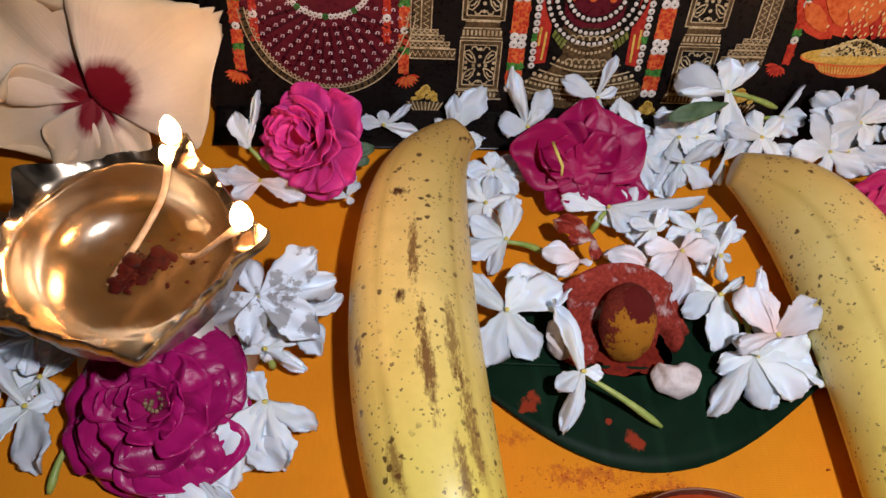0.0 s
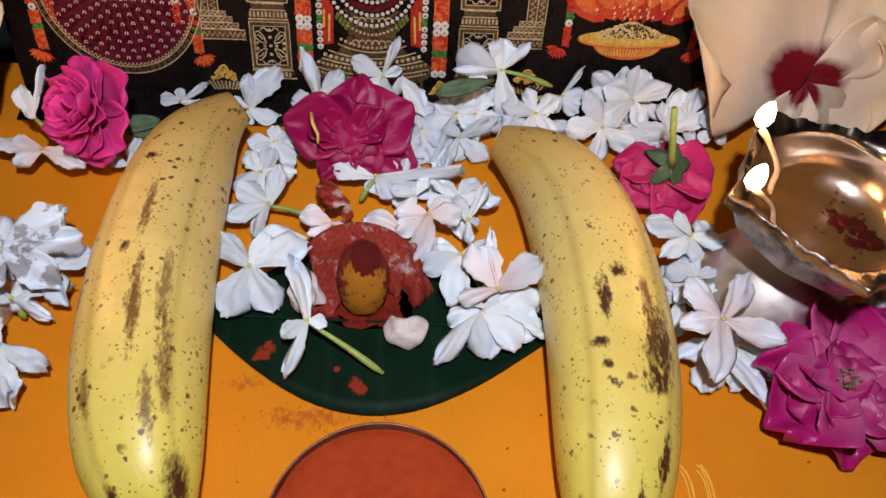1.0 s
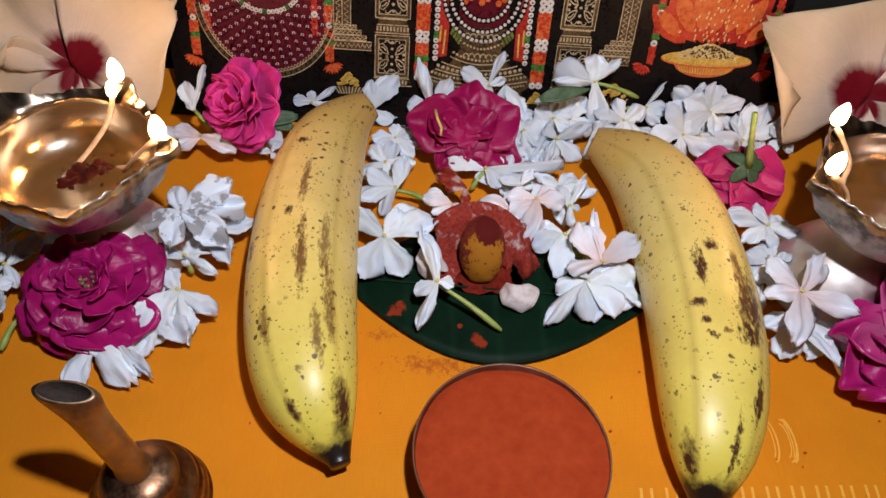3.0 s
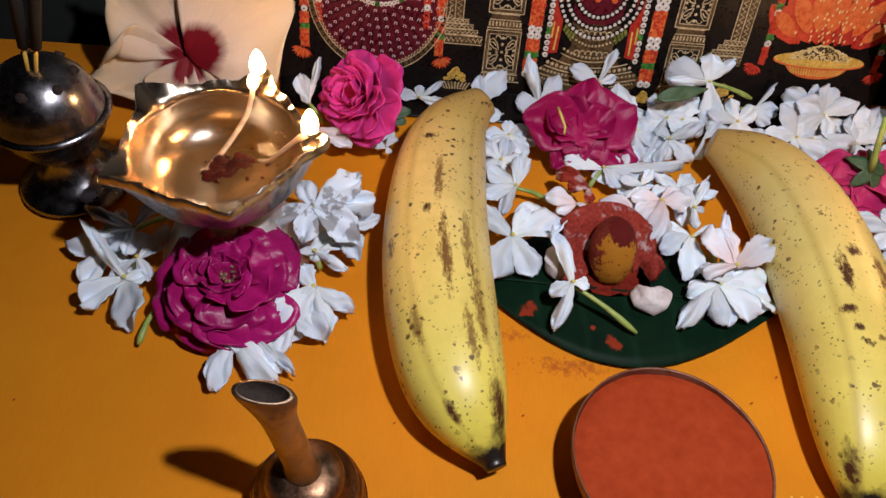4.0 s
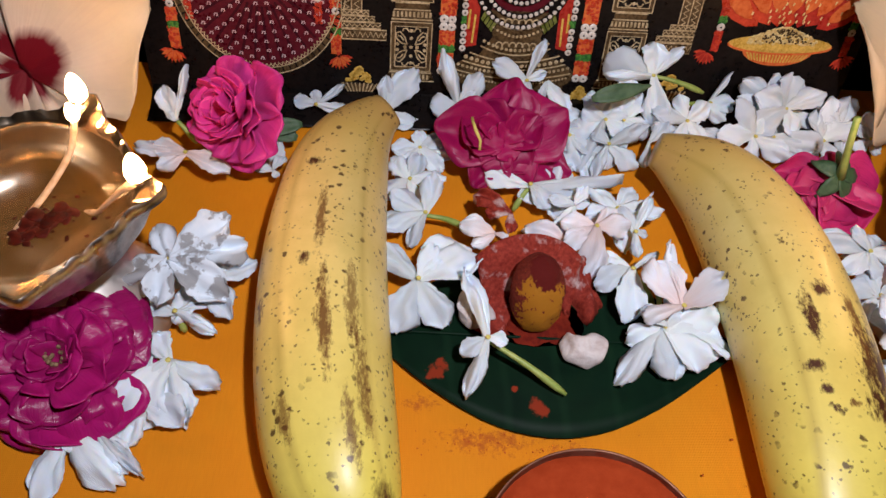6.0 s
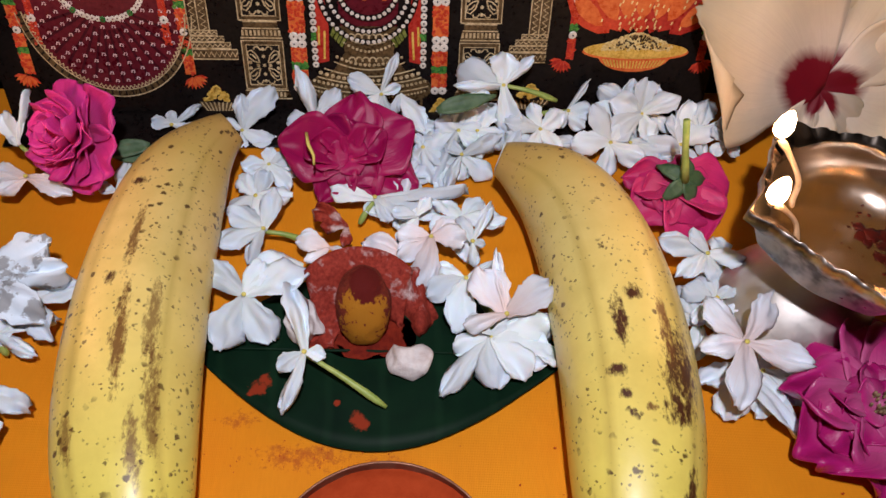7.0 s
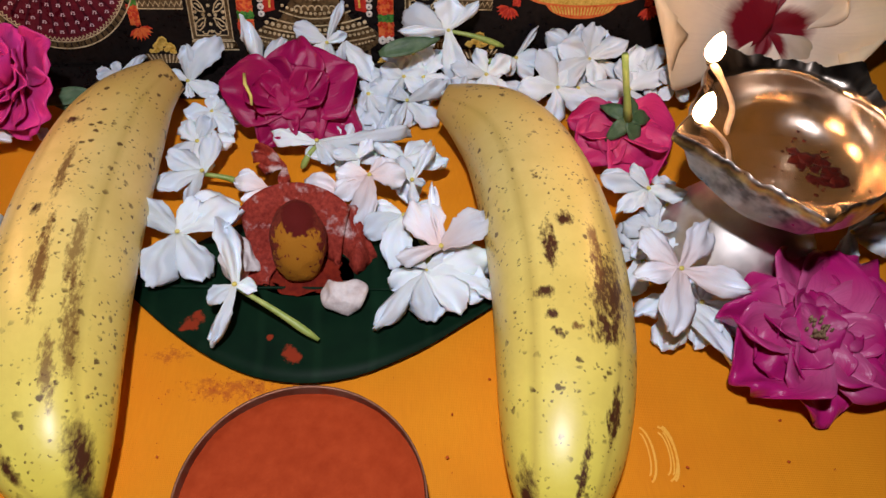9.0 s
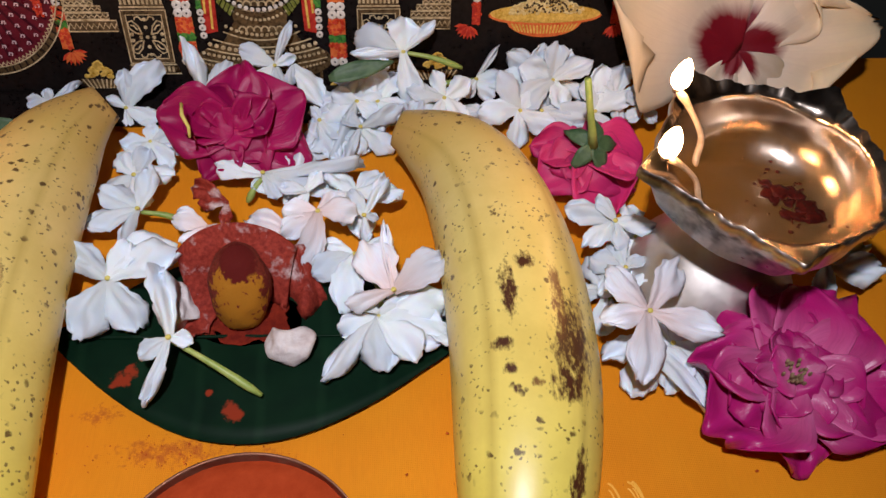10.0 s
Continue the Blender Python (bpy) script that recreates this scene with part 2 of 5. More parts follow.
PLASTER = plain("dim_plaster", (0.16, 0.13, 0.10), (0.22, 0.18, 0.14), 0.85, 0, 9.0)
WOOD = plain("brown_table_wood", (0.10, 0.05, 0.025), (0.20, 0.11, 0.05), 0.5, 0, 40.0)


def leaf_material():
    """Dark waxy leaf with pale veins and two rubbed-in dabs of red powder."""
    m, nt, b = begin("dark_green_betel_leaf", 0.55, 0, 0.10)
    co = place_of(nt)
    col = ramp(nt, grain(nt, co, 60.0), (0.3, (0.0012, 0.011, 0.005)), (0.7, (0.003, 0.020, 0.008)))
    uv = nd(nt, "TexCoord").outputs["UV"]
    wave = nd(nt, "TexWave", Scale=2.2, Distortion=1.0)
    nt.links.new(uv, wave.inputs["Vector"])
    col = blend(nt, calc(nt, "MULTIPLY", step(nt, wave.outputs["Fac"], 0.9, 1.0), 0.10), col, (0.02, 0.07, 0.03))
    geo = nd(nt, "SeparateXYZ")
    nt.links.new(co, geo.inputs[0])
    rag, fine = grain(nt, co, 190.0, 5.0), grain(nt, co, 900.0, 3.0)
    for x, y, rx, ry, lean in ((0.0438, 0.1532, 0.0050, 0.0044, 0.4), (0.0772, 0.1400, 0.0036, 0.0040, -0.3), (0.0700, 0.1460, 0.0016, 0.0012, 0.0)):
        dx, dy = calc(nt, "SUBTRACT", geo.outputs[0], x), calc(nt, "SUBTRACT", geo.outputs[1], y)
        px = calc(nt, "DIVIDE", calc(nt, "SUBTRACT", dx, calc(nt, "MULTIPLY", dy, lean)), rx)
        py = calc(nt, "DIVIDE", dy, ry)
        d = calc(nt, "ADD", calc(nt, "MULTIPLY", px, px), calc(nt, "MULTIPLY", py, py))
        d = calc(nt, "ADD", d, calc(nt, "MULTIPLY", calc(nt, "SUBTRACT", rag, 0.5), 5.0))
        d = calc(nt, "ADD", d, calc(nt, "MULTIPLY", calc(nt, "SUBTRACT", fine, 0.5), 0.8))
        col = blend(nt, calc(nt, "MULTIPLY", calc(nt, "SUBTRACT", 1.0, step(nt, d, 0.4, 0.9)), 0.85), col, (0.30, 0.035, 0.012))
    nt.links.new(col, b.inputs["Base Color"])
    relief(nt, b, wave.outputs["Fac"], 0.12, 0.0010)
    return m


def oil_material():
    """A thin clear amber film of oil."""
    m, nt, b = begin("amber_lamp_oil", 0.04, 0, 0.5)
    b.inputs["Base Color"].default_value = (0.42, 0.22, 0.05, 1)
    b.inputs["Alpha"].default_value = 0.15
    return m


def nut_material():
    """A betel nut dabbed with turmeric and dark vermilion."""
    m, nt, b = begin("turmeric_dabbed_nut", 0.85, 0, 0.2)
    co = place_of(nt)
    geo = nd(nt, "SeparateXYZ")
    nt.links.new(co, geo.inputs[0])
    n1, n2 = grain(nt, co, 420.0, 5.0), grain(nt, co, 900.0, 4.0)
    col = ramp(nt, n2, (0.3, (0.10, 0.012, 0.008)), (0.7, (0.20, 0.030, 0.016)))

    def dab(col, x, y, rx, ry, tint, rag):
        px = calc(nt, "DIVIDE", calc(nt, "SUBTRACT", geo.outputs[0], x), rx)
        py = calc(nt, "DIVIDE", calc(nt, "SUBTRACT", geo.outputs[1], y), ry)
        d = calc(nt, "ADD", calc(nt, "MULTIPLY", px, px), calc(nt, "MULTIPLY", py, py))
        d = calc(nt, "ADD", d, calc(nt, "MULTIPLY", calc(nt, "SUBTRACT", n1, 0.5), rag))
        return blend(nt, calc(nt, "SUBTRACT", 1.0, step(nt, d, 0.7, 0.85)), col, tint)

    col = dab(col, NUT[0] + 0.0004, NUT[1] - 0.0072, 0.0094, 0.0092, (0.38, 0.155, 0.012), 4.2)
    col = dab(col, NUT[0] + 0.0010, NUT[1] + 0.0012, 0.0062, 0.0072, (0.105, 0.008, 0.006), 1.6)
    nt.links.new(col, b.inputs["Base Color"])
    relief(nt, b, n2, 0.6, 0.0008)
    return m


def smear_material():
    m, nt, b = begin("vermilion_smeared_petal", 0.75, 0, 0.2)
    co = place_of(nt)
    n1, n2 = grain(nt, co, 105.0, 6.0), grain(nt, co, 700.0, 4.0)
    red = ramp(nt, n2, (0.3, (0.17, 0.014, 0.009)), (0.7, (0.36, 0.048, 0.028)))
    pale = ramp(nt, n2, (0.3, (0.55, 0.42, 0.40)), (0.7, (0.75, 0.68, 0.66)))
    nt.links.new(blend(nt, step(nt, n1, 0.56, 0.72), red, pale), b.inputs["Base Color"])
    relief(nt, b, n2, 0.5, 0.0006)
    return m


SOAKED_DRY = plain("dark_vermilion_paste", (0.10, 0.008, 0.005), (0.26, 0.028, 0.012), 0.9, 0, 300.0, 0.0006, 0.1)
NUT = (0.0792, 0.1770)
COTTON_PETAL = plain("soft_white_cotton_petal", (0.55, 0.47, 0.45), (0.80, 0.78, 0.77), 0.9, 0, 240.0, 0.0010, 0.1)
LEAF, OIL, NUTSHELL, SMEAR = leaf_material(), oil_material(), nut_material(), smear_material()

# ---------------------------------------------------------------- building helpers
rng = random.Random(7)


def thing(name, place, label, category, group="", kind=""):
    ob = new(name)
    ob.empty_display_size = 0.01
    ob.matrix_basis = Matrix.Translation(place)
    return tagged(ob, label, category, group, kind)


def finish(name, me, material, parent=None, label="", smooth=True):
    me.materials.append(material)
    if smooth:
        me.shade_smooth()
    ob = new(name, me)
    if parent is not None:
        ob.parent = parent
        up = parent.matrix_basis
        if parent.parent is not None:
            up = Matrix.Identity(4)
        ob.matrix_parent_inverse = up.inverted()
    if label:
        ob["label"] = label
    return ob


def part(name, bm, material, parent=None, label="", smooth=True):
    me = bpy.data.meshes.new(name)
    bm.normal_update()
    bm.to_mesh(me)
    bm.free()
    return finish(name, me, material, parent, label, smooth)


def sheet(name, pts, material, parent=None, label="", round_u=False, round_v=False, thick=0.0, caps=False):
    """A mesh from a grid of points (rows along u, columns along v) with its UVs."""
    pts = np.asarray(pts, float)
    nu, nv = pts.shape[:2]
    faces, uvs = [], []
    for i in range(nu if round_u else nu - 1):
        for j in range(nv if round_v else nv - 1):
            a, b2 = (i + 1) % nu, (j + 1) % nv
            faces.append((i * nv + j, a * nv + j, a * nv + b2, i * nv + b2))
            u0, u1, v0, v1 = i / (nu - 1), (i + 1) / (nu - 1), j / (nv - 1 + round_v), (j + 1) / (nv - 1 + round_v)
            uvs += [(u0, v0), (u1, v0), (u1, v1), (u0, v1)]
    if caps:
        faces += [tuple(range(nv)), tuple(reversed(range((nu - 1) * nv, nu * nv)))]
        uvs += [(0, 0.5)] * nv + [(1, 0.5)] * nv
    me = bpy.data.meshes.new(name)
    me.from_pydata(pts.reshape(-1, 3).tolist(), [], faces)
    layer = me.uv_layers.new()
    layer.data.foreach_set("uv", np.asarray(uvs, dtype=np.float32).ravel())
    ob = finish(name, me, material, parent, label)
    if thick:
        s = ob.modifiers.new("thickness", "SOLIDIFY")
        s.thickness, s.offset = thick, 0
    return ob


def tube(path, radii, sides=10, squash=1.0):
    """Rings of points round a path; squash scales them along z."""
    path = [Vector(p) for p in path]
    rings = []
    for i, p in enumerate(path):
        ahead = (path[min(i + 1, len(path) - 1)] - path[max(i - 1, 0)]).normalized()
        side = ahead.cross(Vector((0, 0, 1)))
        side = side.normalized() if side.length > 1e-4 else Vector((1, 0, 0))
        up = side.cross(ahead)
        rings.append([p + float(radii[i]) * (math.cos(a) * side + squash * math.sin(a) * up) for a in (2 * math.pi * k / sides for k in range(sides))])
    return rings


def smooth_path(points, n):
    """n points on a smooth curve through the given ones (any number of values each)."""
    p = np.asarray(points, float)
    p = np.vstack([2 * p[0] - p[1], p, 2 * p[-1] - p[-2]])
    out = []
    for s in np.linspace(0, len(p) - 3 - 1e-9, n):
        i, f = int(s), s - int(s)
        a, b2, c, d = p[i:i + 4]
        out.append(0.5 * (2 * b2 + (c - a) * f + (2 * a - 5 * b2 + 4 * c - d) * f * f + (3 * b2 - a - 3 * c + d) * f ** 3))
    return np.array(out)


def lathe(profile, sides, centre, swell=None):
    """Rings of points turned round an upright axis; swell(angle, k) scales ring k's radius and lifts it: (factor, lift)."""
    rings = []
    for k, (r, z) in enumerate(profile):
        ring = []
        for s in range(sides):
            a = 2 * math.pi * s / sides
            f, up = swell(a, k) if swell else (1, 0)
            ring.append((centre[0] + r * f * math.cos(a), centre[1] + r * f * math.sin(a), centre[2] + z + up))
        rings.append(ring)
    return rings


def frame_of(tilt, az=0.0):
    """Right, up and outward for a flower that faces up, tilted by so many degrees to the front and turned by az."""
    t, a = radians(tilt), radians(az)
    n = Vector((math.sin(t) * math.sin(a), -math.sin(t) * math.cos(a), math.cos(t)))
    right = Vector((0, 1, 0)).cross(n).normalized()
    return right, n.cross(right), n


PRINT_FOOT, PRINT_LEAN = 0.2897, 0.29


def petal_points(base, axes, angle, length, width, shape, rise=0.2, bend=-0.6, cup=0.2, skew=0.0, ruffle=0.0, rows=9, cols=7, fringe=0.0, twist=0.0, ragged=0.06, tip_round=0.10):
    right, up, out = axes
    a = radians(angle)
    along, across = right * math.cos(a) + up * math.sin(a), -right * math.sin(a) + up * math.cos(a)
    pts, d, h = [], 0.0, 0.0
    seed = rng.random() * 50
    for i in range(rows):
        u = i / (rows - 1)
        phi = rise + bend * u
        if i:
            d += length / (rows - 1) * math.cos(phi)
            h += length / (rows - 1) * math.sin(phi)
        w = width * shape(u)
        row = []
        for j in range(cols):
            v = 2 * j / (cols - 1) - 1
            lift = cup * w * v * v + twist * u * v * w + ruffle * length * u * noise.noise(Vector((seed, 2.2 * u, 1.7 * v)))
            far = -tip_round * length * v * v * u
            if fringe and i == rows - 1:
                far += fringe * length * (rng.random() - 0.5)
            worn = 1 + ragged * noise.noise(Vector((seed + 9, 9 * u, 4 * v)))
            p = base + along * (d + far) + across * (v * w * worn + skew * length * u * u) + out * (h + lift)
            p.z = max(p.z, 0.0009 + 0.0006 * rng.random())
            p.y = min(p.y, PRINT_FOOT + PRINT_LEAN * p.z - 0.0015)
            row.append(p)
        pts.append(row)
    return pts


def oval(u):
    return max(0.06, math.sin(math.pi * (0.06 + 0.88 * u ** 0.85)) ** 0.75)


def obovate(u):
    return 0.20 + 0.80 * math.sin(math.pi * min(1.0, 0.02 + 0.66 * u ** 1.15)) ** 1.15 * (1 - 0.52 * (max(0.0, u - 0.74) / 0.26) ** 2.4)


def notched(u):
    return 0.12 + 0.88 * math.sin(math.pi * min(1, 0.03 + 0.56 * u)) ** 1.1 * (1 - 0.34 * (max(0, u - 0.8) / 0.2) ** 2)


def fan(u):
    return 0.07 + 0.93 * math.sin(math.pi * 0.60 * u ** 1.15) * (1 - 0.58 * (max(0, u - 0.60) / 0.40) ** 2.2)


def broad(u):
    return 0.16 + 0.84 * math.sin(math.pi * min(1, 0.04 + 0.60 * u)) ** 0.9 * (1 - 0.42 * max(0, u - 0.75) / 0.25)


# ---------------------------------------------------------------- setting
def cloth_height(x, y):
    z = 0.0011 * noise.noise(Vector((x * 9, y * 9, 0.3))) + 0.0003 * noise.noise(Vector((x * 60, y * 60, 4.0)))
    z += 0.0009 * math.exp(-((y - 0.205 - 0.04 * x) / 0.0025) ** 2) + 0.0007 * math.exp(-((x - 0.045 + 0.12 * y) / 0.0022) ** 2)
    z += 0.0008 * math.exp(-((x - 0.038 - 0.10 * y) / 0.0040) ** 2) * (y < 0.09) + 0.0006 * math.exp(-((y - 0.060 + 0.25 * x) / 0.0035) ** 2) * (x < -0.02)
    return z - 0.0012


def altar_cloth():
    nx, ny = 260, 180
    xs, ys = np.linspace(-0.46, 0.60, nx), np.linspace(-0.36, 0.311, ny)
    pts = []
    for y in ys:
        row = []
        for x in xs:
            row.append((x, y, cloth_height(x, y)))
        pts.append(row)
    ob = sheet("altar_cloth", np.array(pts).transpose(1, 0, 2), CLOTH)
    tagged(ob, "bright orange woven cloth with faint gold lettering, spread over the altar", "cloth", kind="structure")
    return ob


def box(name, lo, hi, material, label, category):
    bm = bmesh.new()
    bmesh.ops.create_cube(bm, size=1)
    for v in bm.verts:
        v.co = Vector([lo[k] + (v.co[k] + 0.5) * (hi[k] - lo[k]) for k in range(3)])
    return tagged(part(name, bm, material, smooth=False), label, category, kind="structure")


altar_cloth()
box("altar_table", (-0.45, -0.35, -0.36), (0.59, 0.309, -0.0040), WOOD, "low brown wooden table under the orange cloth", "table")
box("wall_north", (-1.5, 0.352, -0.36), (1.9, 0.45, 2.1), WALL, "dark wall behind the altar", "wall")
# unseen sides of the room, added to close it and keep reflections dark
box("wall_south", (-1.5, -2.1, -0.36), (1.9, -2.0, 2.1), PLASTER, "plain dim plaster wall, added out of view to close the room", "wall")
box("wall_west", (-1.6, -2.1, -0.36), (-1.5, 0.45, 2.1), PLASTER, "plain dim plaster wall, added out of view to close the room", "wall")
box("wall_east", (1.9, -2.1, -0.36), (2.0, 0.45, 2.1), PLASTER, "plain dim plaster wall, added out of view to close the room", "wall")
box("floor", (-1.6, -2.1, -0.46), (2.0, 0.45, -0.362), PLASTER, "plain dim floor, added out of view to close the room", "floor")
box("ceiling", (-1.6, -2.1, 2.1), (2.0, 0.45, 2.2), PLASTER, "plain dim ceiling, added out of view to close the room", "ceiling")

# ---------------------------------------------------------------- bananas
def banana(label, spine, material, sides=28):
    """Spine rows: place and half width."""
    p = smooth_path(spine, 64)
    ob = thing("banana", (p[30][0], p[30][1], 0), label, "fruit", "bananas on the cloth")
    rings = tube([q[:3] for q in p], [q[3] for q in p], sides, 0.86)
    out = []
    for i, ring in enumerate(rings):
        c = Vector(p[i][:3])
        row = []
        for k, v in enumerate(ring):
            a = 2 * math.pi * k / sides
            ridge = 1 + 0.020 * math.cos(5 * a + 0.6) * min(1, 6 * i / 64, 6 * (63 - i) / 64 + 0.5)
            v = c + (v - c) * (ridge + 0.012 * noise.noise(v * 60))
            v.z = max(v.z, 0.0006)
            row.append(v)
        out.append(row)
    for _ in range(30):
        out = [row if i < 4 or i > 60 else [0.5 * v + 0.25 * (out[i - 1][k] + out[i + 1][k]) for k, v in enumerate(row)] for i, row in enumerate(out)]
    body = sheet("peel", out, material, ob, round_v=True, caps=True)
    return ob


PEEL_A = banana_material("freckled_banana_peel", (
    (0.614, 0.252, 0.046, 0.014, 0.75), (0.505, 0.240, 0.060, 0.020, 0.80), (0.518, 0.174, 0.045, 0.020, 0.65), (0.566, 0.284, 0.008, 0.013, 0.90), (0.526, 0.407, 0.013, 0.018, 0.80),
    (0.694, 0.299, 0.008, 0.030, 0.90), (0.380, 0.203, 0.055, 0.020, 0.70), (0.262, 0.345, 0.036, 0.022, 1.0), (0.215, 0.148, 0.100, 0.062, 1.0), (0.428, 0.160, 0.070, 0.022, 0.70), (0.415, 0.350, 0.030, 0.020, 0.6)), (0.80, 0.61, 0.22))
PEEL_B = banana_material("blotched_banana_peel", (
    (0.523, 0.250, 0.009, 0.022, 0.95), (0.497, 0.292, 0.028, 0.020, 0.95), (0.447, 0.315, 0.007, 0.025, 0.90), (0.425, 0.302, 0.006, 0.016, 0.95), (0.408, 0.290, 0.005, 0.010, 0.95), (0.414, 0.248, 0.005, 0.015, 0.80),
    (0.450, 0.164, 0.045, 0.058, 0.85), (0.489, 0.193, 0.036, 0.016, 0.80), (0.414, 0.182, 0.016, 0.043, 0.90), (0.337, 0.142, 0.034, 0.023, 0.85),
    (0.200, 0.378, 0.075, 0.045, 1.0), (0.233, 0.205, 0.085, 0.016, 0.95), (0.330, 0.146, 0.016, 0.029, 0.85)), (0.73, 0.60, 0.22))
banana("ripe freckled yellow banana with long brown bruises, on the orange cloth", (
    (0.0280, 0.0810, 0.0100, 0.0036), (0.0262, 0.0850, 0.0105, 0.0052), (0.0215, 0.0925, 0.0125, 0.0118), (0.0155, 0.1030, 0.0158, 0.0180), (0.0100, 0.1180, 0.0175, 0.0208),
    (0.0052, 0.1500, 0.0182, 0.0224), (0.0030, 0.1880, 0.0180, 0.0220), (0.0052, 0.2240, 0.0180, 0.0202), (0.0100, 0.2410, 0.0195, 0.0172), (0.0170, 0.2510, 0.0215, 0.0122), (0.0250, 0.2575, 0.0240, 0.0078)), PEEL_A)
banana("ripe yellow banana with dark brown blotches, on the orange cloth", (
    (0.1545, 0.0710, 0.0095, 0.0052), (0.1550, 0.0750, 0.0105, 0.0078), (0.1562, 0.0820, 0.0130, 0.0125), (0.1590, 0.0935, 0.0168, 0.0178), (0.1644, 0.1200, 0.0190, 0.0220),
    (0.1682, 0.1560, 0.0190, 0.0232), (0.1666, 0.1960, 0.0190, 0.0234), (0.1595, 0.2220, 0.0190, 0.0212), (0.1500, 0.2330, 0.0195, 0.0172), (0.1410, 0.2395, 0.0205, 0.0118), (0.1335, 0.2430, 0.0215, 0.0076)), PEEL_B)

# ---------------------------------------------------------------- betel leaf, bowl, idol
def betel_leaf():
    ob = thing("betel_leaf", (0.084, 0.167, 0), "large dark green betel leaf dusted with red powder", "leaf")
    rows, cols = 25, 13
    pts = []
    for i in range(rows):
        u = i / (rows - 1)
        x = 0.0195 + 0.1335 * u
        w = 0.0372 * math.sin(math.pi * (0.02 + 0.96 * u ** 0.92)) ** 1.05
        row = []
        for j in range(cols):
            v = 2 * j / (cols - 1) - 1
            y = 0.1685 - 0.006 * u + v * w * (1.0 if v < 0 else 0.95)
            z = 0.0016 + 0.0016 * abs(v) ** 3 * (0.5 + 0.5 * noise.noise(Vector((x * 40, y * 40, 1)))) + 0.0006 * noise.noise(Vector((x * 70, y * 70, 2)))
            row.append((x, y, max(z, 0.0008)))
        pts.append(row)
    sheet("blade", pts, LEAF, ob, thick=0.0006)
    sheet("midrib", tube([(0.02 + 0.013 * k, 0.1685 - 0.0006 * k, 0.0024) for k in range(10)], [0.0009 - 0.00006 * k for k in range(10)], 6), LEAF, ob, round_v=True, caps=True)


betel_leaf()


def crumb_patch(name, cx, cy, z, sx, sy, count, size, label, seed):
    """Scattered powder crumbs, too many to count."""
    r = random.Random(seed)
    bm = bmesh.new()
    for _ in range(count):
        s = size * (0.35 + 0.9 * r.random() ** 2)
        m = Matrix.Translation((r.gauss(cx, sx), r.gauss(cy, sy), z + 0.2 * s)) @ Matrix.Rotation(r.random() * 6, 4, "Z") @ Matrix.Diagonal((s, s * (0.6 + 0.4 * r.random()), s * 0.4, 1))
        bmesh.ops.create_icosphere(bm, subdivisions=1, radius=1, matrix=m)
    return tagged(part(name, bm, CRUMB), label, "powder", kind="stuff")


def powder_bowl(cx, cy):
    ob = thing("powder_bowl", (cx, cy, 0), "small round steel bowl filled with red vermilion powder, on the cloth", "bowl")
    prof = [(0.020, 0.0006), (0.0265, 0.0012), (0.0318, 0.0042), (0.0343, 0.0085), (0.0352, 0.0108), (0.0350, 0.0116), (0.0343, 0.0112), (0.0332, 0.0080), (0.0300, 0.0040), (0.0, 0.0025)]
    prof = [(0.970 * r, 1.75 * z) for r, z in prof]
    sheet("bowl_body", lathe(prof, 72, (cx, cy, 0)), STEEL, ob, round_v=True)
    rings = []
    for k in range(26):
        r = 0.0333 * k / 25
        ring = []
        for s in range(72):
            a = 2 * math.pi * s / 72
            p = Vector((cx + r * math.cos(a), cy + r * math.sin(a), 0))
            z = 0.0194 + 0.0011 * noise.noise(p * 50) + 0.0005 * noise.noise(p * 160) + 0.0002 * abs(noise.noise(p * 420)) - 0.0010 * math.exp(-((p.x - cx - 0.010 + 0.4 * (p.y - cy)) / 0.0011) ** 2) * (p.y < cy) - 0.0016 * (max(0, k - 20) / 5) ** 2 * (0.75 + 0.75 * math.sin(a - 0.6)) - 0.0008 * max(0.0, noise.noise(p * 130 + Vector((7, 0, 0))) - 0.25) * (p.x > cx)
            ring.append((p.x, p.y, z))
        rings.append(ring)
    sheet("powder_fill", rings, POWDER, ob, "brick-red vermilion powder", round_v=True)


powder_bowl(0.0862, 0.0842)


def lump(bm, place, size, rough):
    bmesh.ops.create_icosphere(bm, subdivisions=4, radius=1, matrix=Matrix.Translation(place) @ Matrix.Diagonal((*size, 1)))
    for v in bm.verts:
        v.co += Vector((noise.noise(v.co * 170), noise.noise(v.co * 170 + Vector((5, 0, 0))), noise.noise(v.co * 170 + Vector((0, 9, 0))))) * rough
        v.co.z = max(v.co.z, 0.0024)


bm = bmesh.new()
bmesh.ops.create_icosphere(bm, subdivisions=4, radius=1, matrix=Matrix.Diagonal((0.0098, 0.0100, 0.0150, 1)))
for v in bm.verts:
    v.co = Matrix.Rotation(radians(-28), 3, "X") @ v.co + Vector((NUT[0], NUT[1], 0.0145))
    v.co += Vector((noise.noise(v.co * 170), noise.noise(v.co * 170 + Vector((5, 0, 0))), noise.noise(v.co * 170 + Vector((0, 9, 0))))) * 0.0010
    v.co.z = max(v.co.z, 0.0024)
tagged(part("betel_nut", bm, NUTSHELL), "upright betel nut dabbed with turmeric and dark vermilion", "nut")
bm = bmesh.new()
lump(bm, (0.0952, 0.1592, 0.0066), (0.0080, 0.0062, 0.0050), 0.0022)
tagged(part("cotton_wad", bm, COTTON_PETAL), "small white cotton wad beside the betel nut", "cotton")
# a curled pink-white petal, built as a lump in the cotton's white
bm = bmesh.new()
lump(bm, (0.0575, 0.1755, 0.0070), (0.0068, 0.0080, 0.0060), 0.0030)
